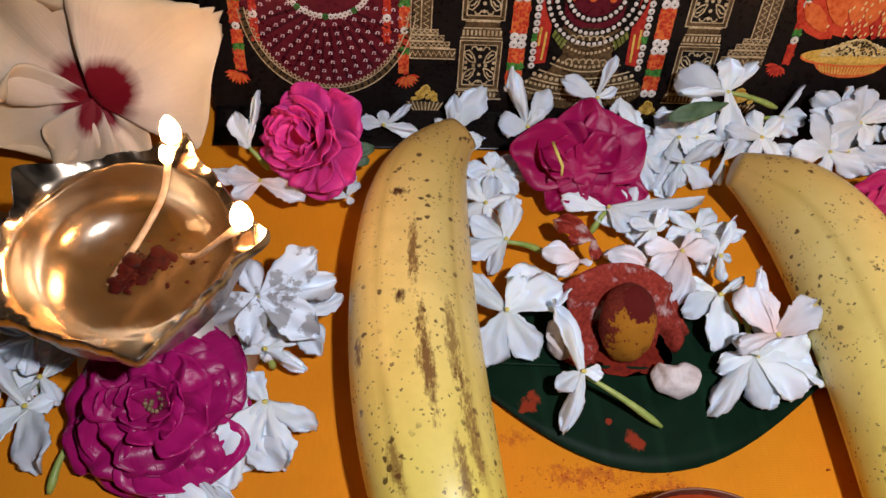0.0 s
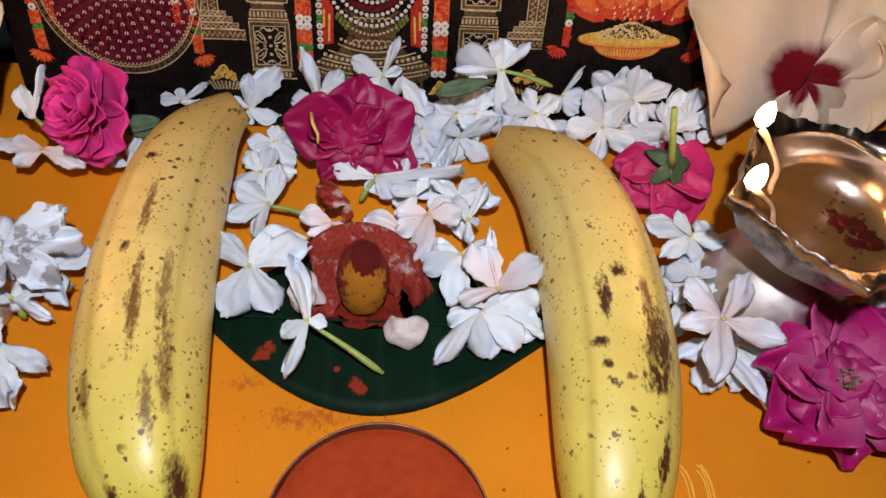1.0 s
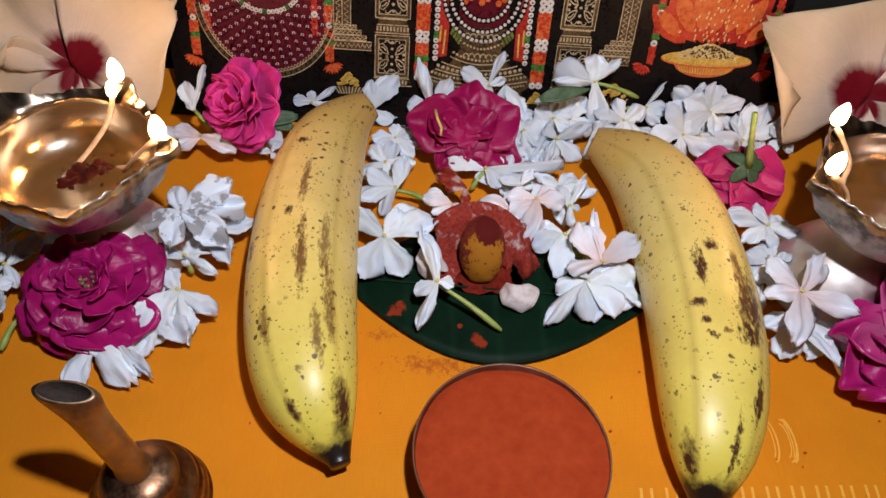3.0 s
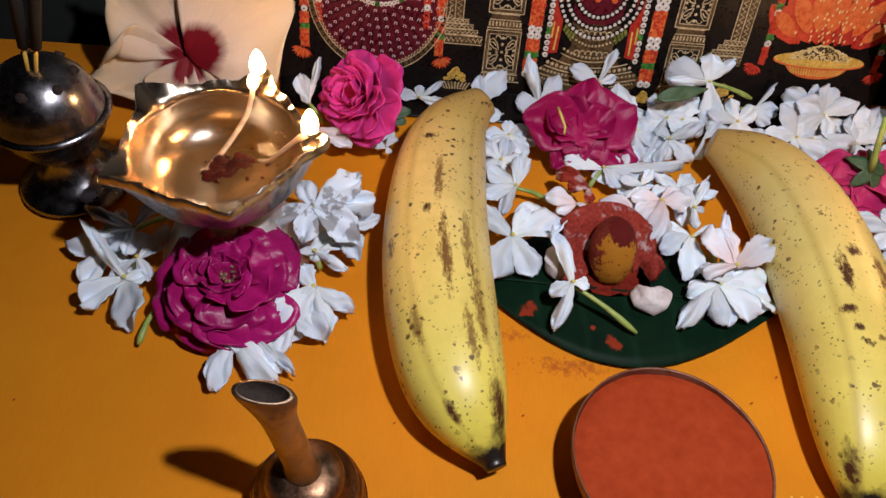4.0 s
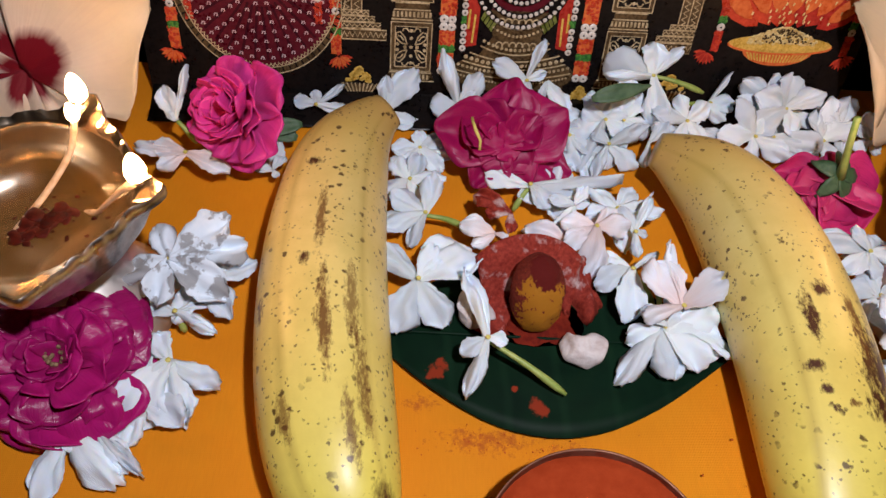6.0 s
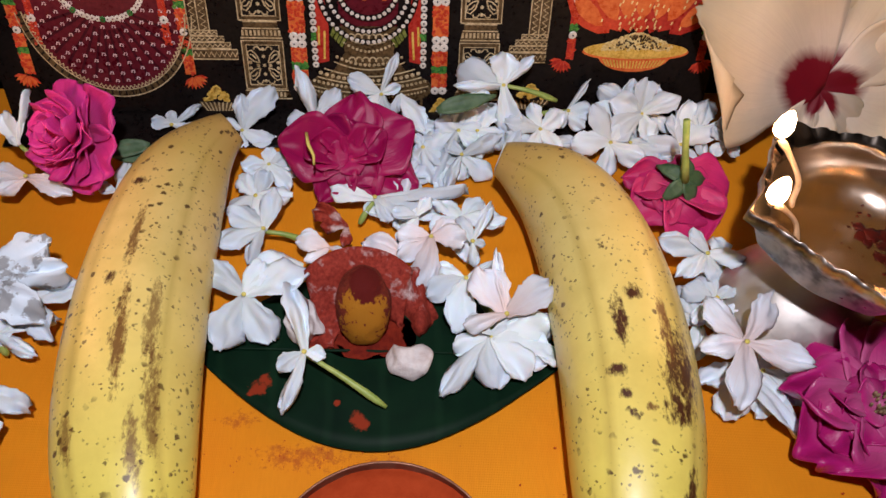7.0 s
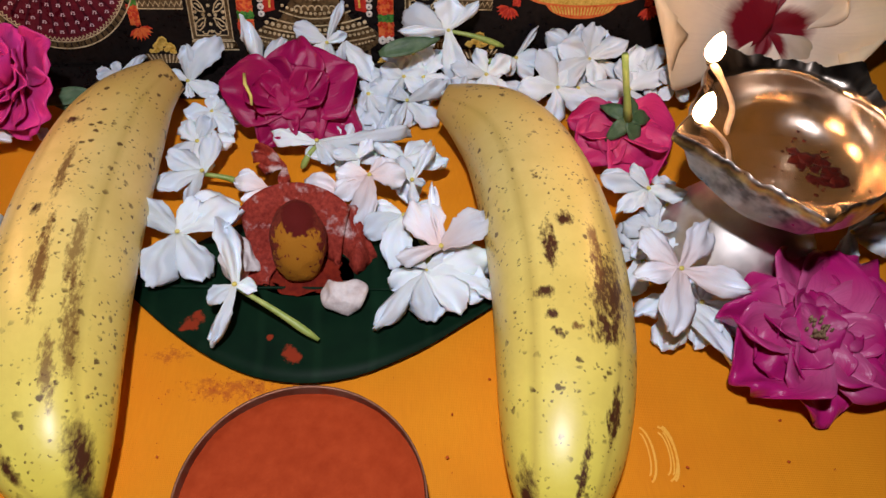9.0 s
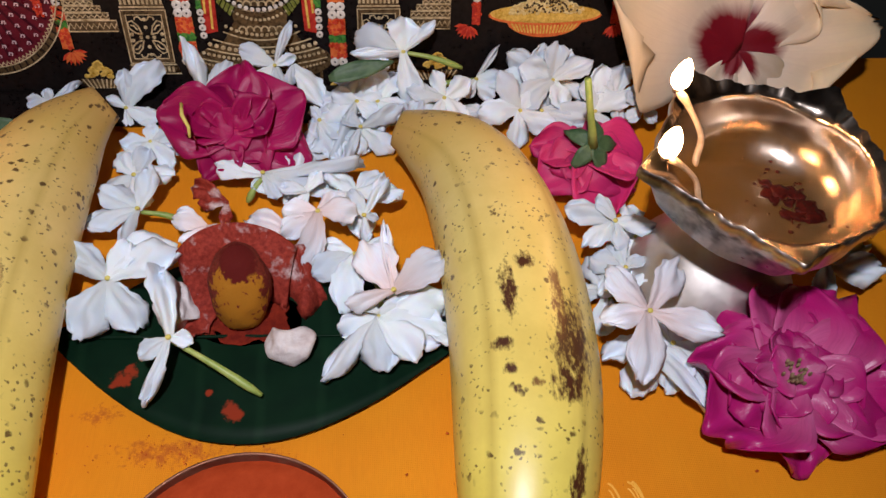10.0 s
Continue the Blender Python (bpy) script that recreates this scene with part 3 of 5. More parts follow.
tagged(part("cotton_wad", bm, COTTON_PETAL), "pale pink-white curled petal on the leaf, built as a soft lump", "cotton")
bm = bmesh.new()
lump(bm, (0.0800, 0.1725, 0.0020), (0.0175, 0.0105, 0.0012), 0.0012)
tagged(part("powder_dab", bm, SOAKED_DRY), "loose dab of dark red vermilion powder on the leaf", "powder")
pts = []
for i in range(25):
    u = i / 12 - 1
    row = []
    for k in range(15):
        h = k / 14
        rim = 1 - 0.42 * abs(u) ** 2.4
        p = Vector((0.0772 + 0.0195 * u * (0.80 + 0.20 * h), 0.1815 + 0.0135 * h - 0.0060 * u * u * (1 - 0.4 * h), 0.0030 + 0.0225 * rim * math.sin(1.35 * h) / math.sin(1.35)))
        p += Vector((0, -0.5, 0.6)) * (0.0016 * noise.noise(p * 120) + 0.0006 * noise.noise(p * 380))
        row.append(p)
    pts.append(row)
hood = thing("powdered_petal", (0.0772, 0.1900, 0.002), "cupped petal thickly covered with red vermilion powder behind the nut", "petal")
sheet("petal", pts, SMEAR, hood, thick=0.0010)


def smeared_petal(x, y, z, tilt, az, angle, length, width, rise, bend, cup, label):
    ob = thing("smeared_petal", (x, y, 0.002), label, "petal", "smeared petals round the betel nut")
    sheet("petal", petal_points(Vector((x, y, z)), frame_of(tilt, az), angle, length, width, broad, rise, bend, cup, 0, 0.5, 15, 11, 0.06, ragged=0.3), SMEAR, ob, thick=0.0009)


smeared_petal(0.0965, 0.1940, 0.0140, 25, 0, -84, 0.032, 0.0070, 0.1, -0.7, -0.35, "folded petal streaked with red and yellow powder")
smeared_petal(0.0700, 0.1790, 0.0050, 15, 0, -150, 0.017, 0.0095, 0.3, -0.6, 0.2, "pale petal dusted with red powder on the leaf")

# ---------------------------------------------------------------- flowers
def jasmine(x, y, z, tilt, petals, stem=None, material=None, label="", az=0.0):
    """A white pinwheel flower: petals as (angle, length in mm, breadth)."""
    single = len(petals) == 1
    text = label or ("loose white jasmine petal among the offerings" if single else "white crepe jasmine flower with a yellow eye, lying among the offerings")
    ob = thing("jasmine_flower", (x, y, max(z - 0.012, 0.001)), text, "flower", "white flowers round the altar")
    axes, c = frame_of(tilt, az), Vector((x, y, z))
    for n, (angle, mm, wide) in enumerate(petals):
        length = mm / 1000
        width = min(0.0076, (0.275 * length + 0.0010) * wide)
        slim = wide < 0.65
        pts = petal_points(c + axes[2] * 0.0005 * n, axes, angle, length * 1.06, width, obovate, rng.uniform(0.18, 0.34), rng.uniform(-0.95, -0.35), rng.uniform(-1.1, -0.5) if slim else rng.uniform(-0.60, 0.45), rng.uniform(-0.08, 0.08), 0.32, 17, 11, 0.06, twist=rng.uniform(-0.7, 0.7), ragged=0.24)
        sheet("petal", pts, material or WHITE, ob, thick=0.0005)
    if len(petals) > 3:
        bm = bmesh.new()
        bmesh.ops.create_icosphere(bm, subdivisions=2, radius=0.0009, matrix=Matrix.Translation(c + axes[2] * 0.0024) @ Matrix.Diagonal((1, 1, 0.7, 1)))
        part("eye", bm, YELLOW, ob, "pale yellow flower eye")
    if stem:
        s = Vector(stem)
        mid = c + s * 0.5 + Vector((0, 0, 0.001))
        tip = c + s
        tip.z = max(tip.z, 0.0022)
        path = smooth_path([tuple(c - axes[2] * 0.001), tuple(mid), tuple(tip)], 9)
        sheet("stem", tube([tuple(q) for q in path], [0.0008, 0.0009, 0.0009, 0.0010, 0.0011, 0.0012, 0.0014, 0.0013, 0.0007], 8), STEM, ob, "pale green flower tube", round_v=True, caps=True)
    return ob


jasmine(0.0371, 0.1827, 0.0130, 15, ((139, 18.7, 0.8), (-114, 20, 1), (-62, 19.2, 1), (25, 23.1, 0.95), (62, 13, 0.9),))
jasmine(0.0568, 0.1945, 0.0140, 15, ((175, 17.9, 1.1),))
jasmine(0.0658, 0.2031, 0.0140, 20, ((153, 13.2, 0.9), (-146, 9.7, 0.7), (-5, 5.2, 0.6),), material=STAINED, label="white crepe jasmine flower with faint red powder smudges")
jasmine(0.0600, 0.1581, 0.0150, 15, ((99, 25.5, 0.5), (-147, 10.1, 0.9), (-9, 6.9, 0.9), (-106, 20, 0.45),), stem=(0.0270, -0.0154, -0.0100))
jasmine(0.0826, 0.2311, 0.0100, 12, ((167, 18.6, 0.7), (-5, 19.6, 0.8), (-53, 12.3, 0.9), (5, 35.4, 0.35),), stem=(-0.0064, -0.0070, -0.0070))
jasmine(0.0722, 0.2119, 0.0160, 20, ((149, 15.8, 0.7), (175, 9.2, 0.7), (-92, 8.2, 0.7),), material=SMEAR, label="torn white petals smeared with red powder")
jasmine(0.0402, 0.2153, 0.0100, 18, ((147, 15.6, 1), (75, 16.5, 0.8), (-162, 18.4, 0.9), (-120, 14.4, 0.6),), stem=(0.0160, -0.0002, -0.0070))
jasmine(0.0386, 0.2518, 0.0080, 25, ((-180, 11.3, 1), (98, 7.9, 1), (27, 11.2, 1), (-11, 14, 0.8), (-124, 16.6, 0.8), (-45, 13.4, 0.8),))
jasmine(0.1039, 0.2054, 0.0170, 20, ((167, 13.1, 0.9), (-147, 14.1, 0.8), (38, 11.5, 1), (3, 13.4, 1), (-98, 19.7, 0.85),), material=STAINED, label="white crepe jasmine flower with faint red powder smudges")
jasmine(0.0992, 0.2210, 0.0110, 18, ((-117, 14.3, 0.8), (174, 10, 0.9), (55, 8.4, 0.8),))
jasmine(0.0943, 0.2001, 0.0120, 15, ((148, 18.7, 0.75),), material=STAINED, label="white crepe jasmine flower with faint red powder smudges")
jasmine(0.1197, 0.2053, 0.0140, 18, ((113, 11.1, 0.8), (65, 17.4, 0.4), (-3, 4.9, 0.8), (-86, 9.2, 0.6),))
jasmine(0.1163, 0.1896, 0.0120, 15, ((155, 11.9, 0.8), (-158, 15, 0.9), (-107, 19.6, 0.9), (30, 13.3, 0.35),), stem=(0.0092, -0.0096, -0.0090))
jasmine(0.1284, 0.1693, 0.0190, 15, ((115, 18.9, 1.15), (32, 18.8, 1), (96, 22.7, 0.3), (-167, 14.9, 0.6),), material=STAINED, label="white crepe jasmine flower with faint red powder smudges")
jasmine(0.1236, 0.1653, 0.0110, 12, ((-163, 13.4, 0.9), (-136, 26.1, 0.5), (-90, 17.6, 1.1), (-52, 18.3, 0.9), (-16, 22.8, 0.9), (15, 22.4, 0.9), (33, 11.6, 0.8), (144, 10, 0.7),), stem=(0.0052, 0.0353, -0.0080))
jasmine(0.0237, 0.2780, 0.0041, 50, ((59, 22.9, 0.8), (93, 14.7, 0.7), (154, 9, 0.6), (-88, 11, 0.6), (-30, 15.7, 0.8),))
jasmine(0.0559, 0.2790, 0.0071, 50, ((104, 25, 0.5), (53, 18.3, 0.8), (178, 12.3, 1.2), (45, 10.1, 0.6),))
jasmine(0.0851, 0.2860, 0.0185, 55, ((71, 18.3, 0.35), (157, 16.2, 0.8), (-138, 11.9, 0.8), (-79, 15.7, 0.8), (23, 8.9, 0.7),))
jasmine(0.0928, 0.2810, 0.0221, 50, ((-50, 18.3, 0.85), (-108, 8.1, 0.7),))
jasmine(0.1028, 0.2620, 0.0088, 35, ((33, 15.4, 0.9), (110, 7.1, 0.8), (-126, 11.6, 0.6), (-34, 12.3, 0.9), (-73, 17.5, 0.7),))
jasmine(0.1373, 0.2800, 0.0287, 50, ((162, 20.2, 1.15), (83, 13.1, 1.5), (41, 18.7, 0.4), (-175, 20, 0.35), (-83, 22.2, 0.75),), stem=(0.0242, -0.0030, -0.0059))
jasmine(0.1222, 0.2750, 0.0202, 45, ((-174, 13.1, 0.4), (-126, 10.9, 1), (-13, 9.2, 1.1), (48, 11.2, 1),))
jasmine(0.1181, 0.2670, 0.0142, 40, ((-151, 15.8, 1), (158, 10.2, 1), (12, 10, 1), (-113, 25, 0.5), (-41, 10, 1),))
jasmine(0.1192, 0.2570, 0.0091, 30, ((-98, 10.6, 1), (-39, 16.3, 0.9), (-118, 16, 0.5), (26, 18.7, 0.6), (143, 8.5, 1),))
jasmine(0.1683, 0.2810, 0.0136, 45, ((51, 16.9, 0.25), (1, 12, 1), (-44, 10.5, 1), (-126, 8.5, 0.9),), stem=(-0.0189, -0.0030, -0.0017))
jasmine(0.1547, 0.2640, 0.0117, 35, ((175, 15.6, 0.6), (-150, 10.8, 0.7), (-4, 16.7, 0.5), (60, 9.8, 0.7),))
jasmine(0.1367, 0.2570, 0.0111, 35, ((47, 11, 0.7), (-95, 10.3, 0.5),))
jasmine(0.1990, 0.2740, 0.0182, 45, ((143, 21.5, 0.6), (156, 14.2, 1.2), (84, 15.7, 1), (29, 17.5, 0.8), (-71, 12.9, 1.1), (-149, 18.5, 1),))
jasmine(0.1939, 0.2640, 0.0102, 40, ((-170, 9.6, 1), (-87, 10.3, 1), (-33, 14.7, 0.9), (-10, 20.9, 0.9),))
jasmine(0.2165, 0.2630, 0.0100, 40, ((75, 20.7, 0.9), (102, 13.3, 0.9), (34, 16.8, 1), (-61, 11.5, 0.9), (-149, 9.6, 0.9),))
jasmine(0.2356, 0.2610, 0.0140, 40, ((49, 12.7, 0.9), (136, 8.3, 1), (-39, 9.1, 0.9), (-138, 8.4, 0.9), (92, 11.6, 0.8),))
jasmine(0.2052, 0.2770, 0.0149, 50, ((71, 13.1, 0.7), (-113, 9.5, 0.9), (-31, 12.3, 0.8),))
jasmine(-0.0583, 0.2520, 0.0194, 45, ((112, 13.8, 0.85), (79, 21.5, 0.25), (138, 4.5, 0.7),), stem=(0.0069, -0.0030, -0.0090))
jasmine(-0.0531, 0.2395, 0.0140, 25, ((165, 21.4, 0.6), (-17, 17.2, 0.8), (-149, 11.6, 0.8), (168, 14.1, 0.8),), material=STAINED, label="white crepe jasmine flower with faint red powder smudges")
jasmine(-0.0063, 0.2790, 0.0063, 50, ((172, 10.7, 0.8), (94, 5.7, 1), (32, 14.5, 0.35), (-13, 15.3, 0.6),))
jasmine(-0.0194, 0.2560, 0.0089, 35, ((31, 5, 1), (-98, 13.8, 0.8),))
jasmine(-0.0203, 0.2374, 0.0080, 20, ((167, 8.1, 0.8), (-58, 3.4, 0.8), (61, 7.9, 0.7),))
jasmine(-0.0461, 0.1820, 0.0230, 18, ((-169, 21.8, 0.85), (119, 15.5, 0.9), (39, 23.3, 0.9), (13, 24.5, 0.6), (-104, 15.5, 0.95), (-34, 22.6, 0.9), (9, 10.5, 0.9),), material=ASHEN, label="white crepe jasmine flower smeared with grey ash")
jasmine(-0.0449, 0.1695, 0.0100, 15, ((168, 9.4, 0.9), (-24, 14.6, 0.5), (20, 19.2, 0.35), (-17, 9.7, 0.6),), stem=(0.0021, -0.0034, -0.0070))
jasmine(-0.0426, 0.1495, 0.0130, 15, ((128, 11.8, 1), (-27, 17.4, 0.7), (-76, 20.5, 0.9), (-120, 24.1, 0.95), (-129, 14, 0.7),), stem=(-0.0058, -0.0094, -0.0100))
jasmine(-0.0699, 0.1282, 0.0080, 8, ((-108, 20.6, 0.7), (-47, 23.2, 0.75), (-53, 7.3, 1),))
jasmine(-0.0616, 0.1289, 0.0070, 8, ((-71, 8.2, 1), (-48, 15.9, 0.8), (-41, 20.3, 0.3),))
jasmine(-0.1160, 0.1503, 0.0100, 15, ((-142, 18, 0.85), (-67, 20, 1.1), (9, 7.5, 1), (137, 26.4, 0.35),))
jasmine(-0.1171, 0.1718, 0.0150, 18, ((158, 23.4, 0.4), (-141, 13.7, 0.9), (-164, 18.2, 0.35), (55, 11.6, 0.7), (-95, 12.1, 0.7),), stem=(0.0065, 0.0158, -0.0100))
jasmine(-0.1131, 0.1591, 0.0120, 15, ((43, 10.4, 0.7), (65, 17.4, 0.5), (-142, 12.8, 0.4), (-57, 9.6, 0.8),), stem=(-0.0040, 0.0010, -0.0090))
jasmine(-0.1030, 0.1410, 0.0060, 10, ((69, 2.8, 1),), stem=(-0.0028, -0.0157, -0.0030))
jasmine(0.2070, 0.1957, 0.0180, 20, ((151, 17.1, 0.9), (-140, 13.9, 0.8), (-89, 10.9, 0.9), (-8, 13.6, 0.9), (121, 10.4, 0.8),))
jasmine(0.2082, 0.1794, 0.0120, 15, ((154, 12, 0.9), (109, 11.1, 1), (-143, 14.1, 0.6), (29, 7.5, 0.9),), stem=(-0.0100, -0.0131, -0.0090))
jasmine(0.2061, 0.1532, 0.0250, 15, ((124, 18.5, 0.9), (51, 21.5, 0.75), (-171, 15.7, 0.9), (-107, 21.2, 0.9), (-25, 21.8, 0.65),), material=STAINED, label="white crepe jasmine flower with faint red powder smudges")
jasmine(0.2092, 0.1524, 0.0100, 8, ((-55, 29.1, 0.75), (-110, 18.7, 0.9), (-160, 15.1, 0.9),))
jasmine(0.2261, 0.1570, 0.0120, 15, ((44, 21.2, 0.85), (101, 11.1, 0.5),))
jasmine(0.2811, 0.1776, 0.0120, 15, ((-10, 19.4, 0.9), (54, 11.7, 0.5), (25, 20.8, 0.5), (-115, 13.5, 0.9),))
jasmine(0.2746, 0.1201, 0.0070, 8, ((-47, 7.9, 1), (21, 17, 0.7),))
jasmine(0.2931, 0.1437, 0.0070, 8, ((-11, 5.6, 1), (35, 7.7, 0.8),))
# flowers lying underneath
jasmine(0.1140, 0.2720, 0.0084, 42, ((18, 14.4, 0.9), (91, 13, 0.75), (167, 13.9, 0.81), (243, 14.9, 0.96), (304, 15.6, 0.79),))
jasmine(0.1264, 0.2680, 0.0133, 40, ((53, 14.1, 0.94), (121, 12.2, 0.94), (191, 13.2, 0.76), (269, 13.9, 0.93), (341, 14.9, 0.98),))
jasmine(0.1533, 0.2660, 0.0160, 40, ((34, 12.8, 0.98), (108, 11.4, 0.78), (166, 14.8, 0.86), (246, 12.2, 0.88), (314, 12.4, 0.9),))
jasmine(0.1843, 0.2620, 0.0121, 40, ((50, 15.8, 0.98), (121, 17.2, 0.92), (179, 16.6, 0.99), (266, 15.3, 0.93), (324, 16.5, 0.89),))
jasmine(0.1939, 0.2760, 0.0126, 45, ((11, 17.7, 1), (84, 17.4, 0.85), (157, 15, 0.94), (243, 13.8, 0.9), (299, 17, 0.83),))
jasmine(0.2264, 0.2700, 0.0126, 45, ((73, 14, 1), (131, 12.2, 0.9), (198, 12.7, 0.85), (281, 12.6, 0.76), (358, 13.2, 0.99),))
jasmine(0.1089, 0.2560, 0.0020, 35, ((62, 12.8, 0.88), (139, 13.4, 0.89), (210, 14.7, 0.88), (279, 13.9, 0.81), (348, 14.9, 0.88),))
jasmine(0.2017, 0.1734, 0.0070, 10, ((29, 15.6, 0.89), (101, 16.6, 0.91), (174, 16.6, 0.87), (259, 15.3, 0.93), (332, 13.7, 0.77),))
jasmine(0.2190, 0.1521, 0.0060, 8, ((57, 15.7, 0.86), (122, 16.1, 0.84), (188, 16.3, 0.9), (260, 16.4, 0.94), (327, 17.4, 0.93),))
jasmine(0.2172, 0.1958, 0.0080, 15, ((16, 15.3, 0.81), (88, 13.7, 0.92), (158, 13.3, 0.83), (244, 13.7, 0.96), (303, 13.3, 0.91),))
jasmine(0.1096, 0.2580, 0.0052, 35, ((62, 12.8, 0.78), (136, 12.7, 0.95), (214, 12.7, 0.82), (285, 14.6, 0.95), (348, 12.4, 0.82),))
jasmine(0.1167, 0.2207, 0.0090, 15, ((52, 14.3, 0.85), (127, 14.6, 0.98), (194, 12.8, 0.99), (280, 17.2, 0.86), (354, 16.9, 0.81),))
jasmine(0.0926, 0.2308, 0.0060, 12, ((60, 14.7, 0.88), (121, 13.3, 0.81), (189, 14.4, 0.82), (275, 12.1, 0.98), (345, 15.8, 0.97),))
jasmine(0.0344, 0.2359, 0.0060, 18, ((66, 12, 0.94), (130, 13.2, 0.92), (209, 13.6, 0.98), (283, 13.3, 0.81), (360, 13.9, 0.95),))
jasmine(-0.1270, 0.1669, 0.0060, 10, ((19, 16.2, 0.95), (90, 17.4, 0.98), (175, 17.6, 0.75), (243, 17.7, 0.76), (308, 14.9, 0.88),))
jasmine(-0.0376, 0.1811, 0.0120, 12, ((29, 18.4, 0.75), (93, 15.1, 0.78), (165, 19.4, 0.96), (238, 17, 0.83), (314, 16.2, 0.91),))
jasmine(-0.0512, 0.1405, 0.0060, 8, ((39, 14.5, 0.83), (106, 16.3, 0.93), (183, 14, 0.79), (255, 16.5, 0.95), (327, 17.4, 0.91),))
jasmine(0.1343, 0.1665, 0.0070, 10, ((28, 15, 0.93), (101, 15.9, 0.87), (169, 15.2, 0.92), (238, 14.7, 0.86), (326, 17, 0.84),))


def rose(x, y, z, radius, tilt, az, rings, material, label, centre=True, seed=1, wild=1.0, wide=(0.42, 0.62)):
    """A rose: rings of (count, length factor, opening rise, bend, cup)."""
    ob = thing("rose", (x, y, 0.001), label, "flower", "roses on the altar")
    axes, c = frame_of(tilt, az), Vector((x, y, z))
    r = random.Random(seed)
    for k, (count, size, rise, bend, cup) in enumerate(rings):
        for n in range(count):
            a = 360 * (n + 0.5 * (k % 2)) / count + r.uniform(-20, 20) * wild
            length = radius * size * (1 + wild * r.uniform(-0.16, 0.12))
            base = c + axes[2] * (0.0009 * k - 0.003) + axes[0] * r.uniform(-0.06, 0.06) * radius + axes[1] * r.uniform(-0.06, 0.06) * radius
            pts = petal_points(base, axes, a, length * 1.14, length * r.uniform(*wide), notched, rise + r.uniform(-0.18, 0.18) * wild, bend + r.uniform(-0.5, 0.3) * wild, cup + r.uniform(-0.15, 0.2), r.uniform(-0.15, 0.15), 0.42 * wild, 13, 11)
            sheet("petal", pts, material, ob, thick=0.0005)
    if centre:
        bm = bmesh.new()
        for _ in range(26):
            d = r.random() ** 0.5 * 0.13 * radius
            a = r.random() * 6.28
            p = c + axes[0] * d * math.cos(a) + axes[1] * d * math.sin(a) + axes[2] * radius * r.uniform(0.16, 0.30)
            bmesh.ops.create_icosphere(bm, subdivisions=1, radius=0.0008, matrix=Matrix.Translation(p))
        tagged(part("stamen_cluster", bm, STAMEN, ob, "brown dry stamens"), kind="stuff")
    return ob


FULL = ((6, 1.0, 0.05, -0.35, 0.10), (7, 0.94, 0.22, -0.45, 0.15), (6, 0.80, 0.42, -0.55, 0.22), (6, 0.64, 0.62, -0.45, 0.3), (5, 0.48, 0.85, -0.3, 0.35), (5, 0.34, 1.05, -0.1, 0.4))
CUPPED = ((6, 1.0, 0.50, -0.45, 0.2), (6, 0.95, 0.72, -0.40, 0.25), (6, 0.85, 0.92, -0.30, 0.3), (6, 0.72, 1.10, -0.2, 0.35), (5, 0.58, 1.25, 0.0, 0.4))
rose(-0.0740, 0.1475, 0.0175, 0.0262, 16, 0, FULL, ROSE, "deep magenta full rose with glossy wet petals, beside the brass lamp", seed=3, wild=0.6, wide=(0.52, 0.70))


def pointed(u):
    return 0.22 + 0.78 * math.sin(math.pi * min(1, 0.05 + 0.62 * u)) ** 0.9 * (1 - 0.84 * (max(0, u - 0.55) / 0.45) ** 1.5)


def open_rose(x, y, z, tilt, rings, material, label, seed, heart=None, wavy=0.32, droop=0.0):
    """A blown rose with broad pointed petals: rings of ((angle, mm), ...), outermost first."""
    ob = thing("rose", (x, y, 0.001), label, "flower", "roses on the altar")
    axes, c = frame_of(tilt), Vector((x, y, z))
    r = random.Random(seed)
    for k, ring in enumerate(rings):
        for n, (a, mm) in enumerate(ring):
            length = mm / 1000
            base = c + axes[2] * (0.0016 * k - 0.004 + 0.0003 * n)
            pts = petal_points(base, axes, a, length * (1.04 + 0.05 * k), length * r.uniform(0.46, 0.60) + 0.0012 * k, pointed, 0.12 + 0.20 * k + r.uniform(-0.06, 0.06), -0.25 - 0.28 * k - droop + r.uniform(-0.2, 0.1), 0.25 + r.uniform(-0.35, 0.35), r.uniform(-0.06, 0.06), wavy, 17, 13, twist=r.uniform(-0.3, 0.3), ragged=0.05)
            sheet("petal", pts, material, ob, thick=0.0005)
    if heart:
        bm = bmesh.new()
        for _ in range(34):
            d, a = r.random() ** 0.5 * 0.0042, r.random() * 6.28
            p = c + axes[0] * d * math.cos(a) + axes[1] * d * math.sin(a) + axes[2] * r.uniform(0.003, 0.0062)
            bmesh.ops.create_icosphere(bm, subdivisions=1, radius=0.0006, matrix=Matrix.Translation(p) @ Matrix.Diagonal((1, 1, 2.2, 1)))
        tagged(part("stamen_cluster", bm, heart, ob, "brown dry stamens"), kind="stuff")
    return ob


open_rose(0.2479, 0.1337, 0.0160, 12, (((69, 34), (40, 38), (-4, 40), (-33, 35), (-88, 29), (-149, 31), (162, 29), (120, 30)),
          ((63, 24), (14, 27), (-40, 24), (-95, 20), (-150, 22), (150, 20)), ((80, 14), (15, 16), (-60, 13), (-140, 15), (165, 13)), ((60, 8), (-60, 8), (180, 8))),
          ROSE_PALE, "open pink-magenta rose with a pale heart, lying on the cloth", 5, STAMEN)
low_rose = open_rose(0.0720, 0.2460, 0.0200, 38, (((85, 26.1), (28, 28.8), (-21, 30), (-58, 20.8), (-121, 21.5), (170, 28), (140, 20.7)), ((104, 15), (30, 17), (-45, 15), (-120, 13), (165, 16)), ((60, 8), (-60, 8), (180, 8))),
                     ROSE_DARK, "dark magenta rose lying on white flowers before the print", 8, wavy=0.20)
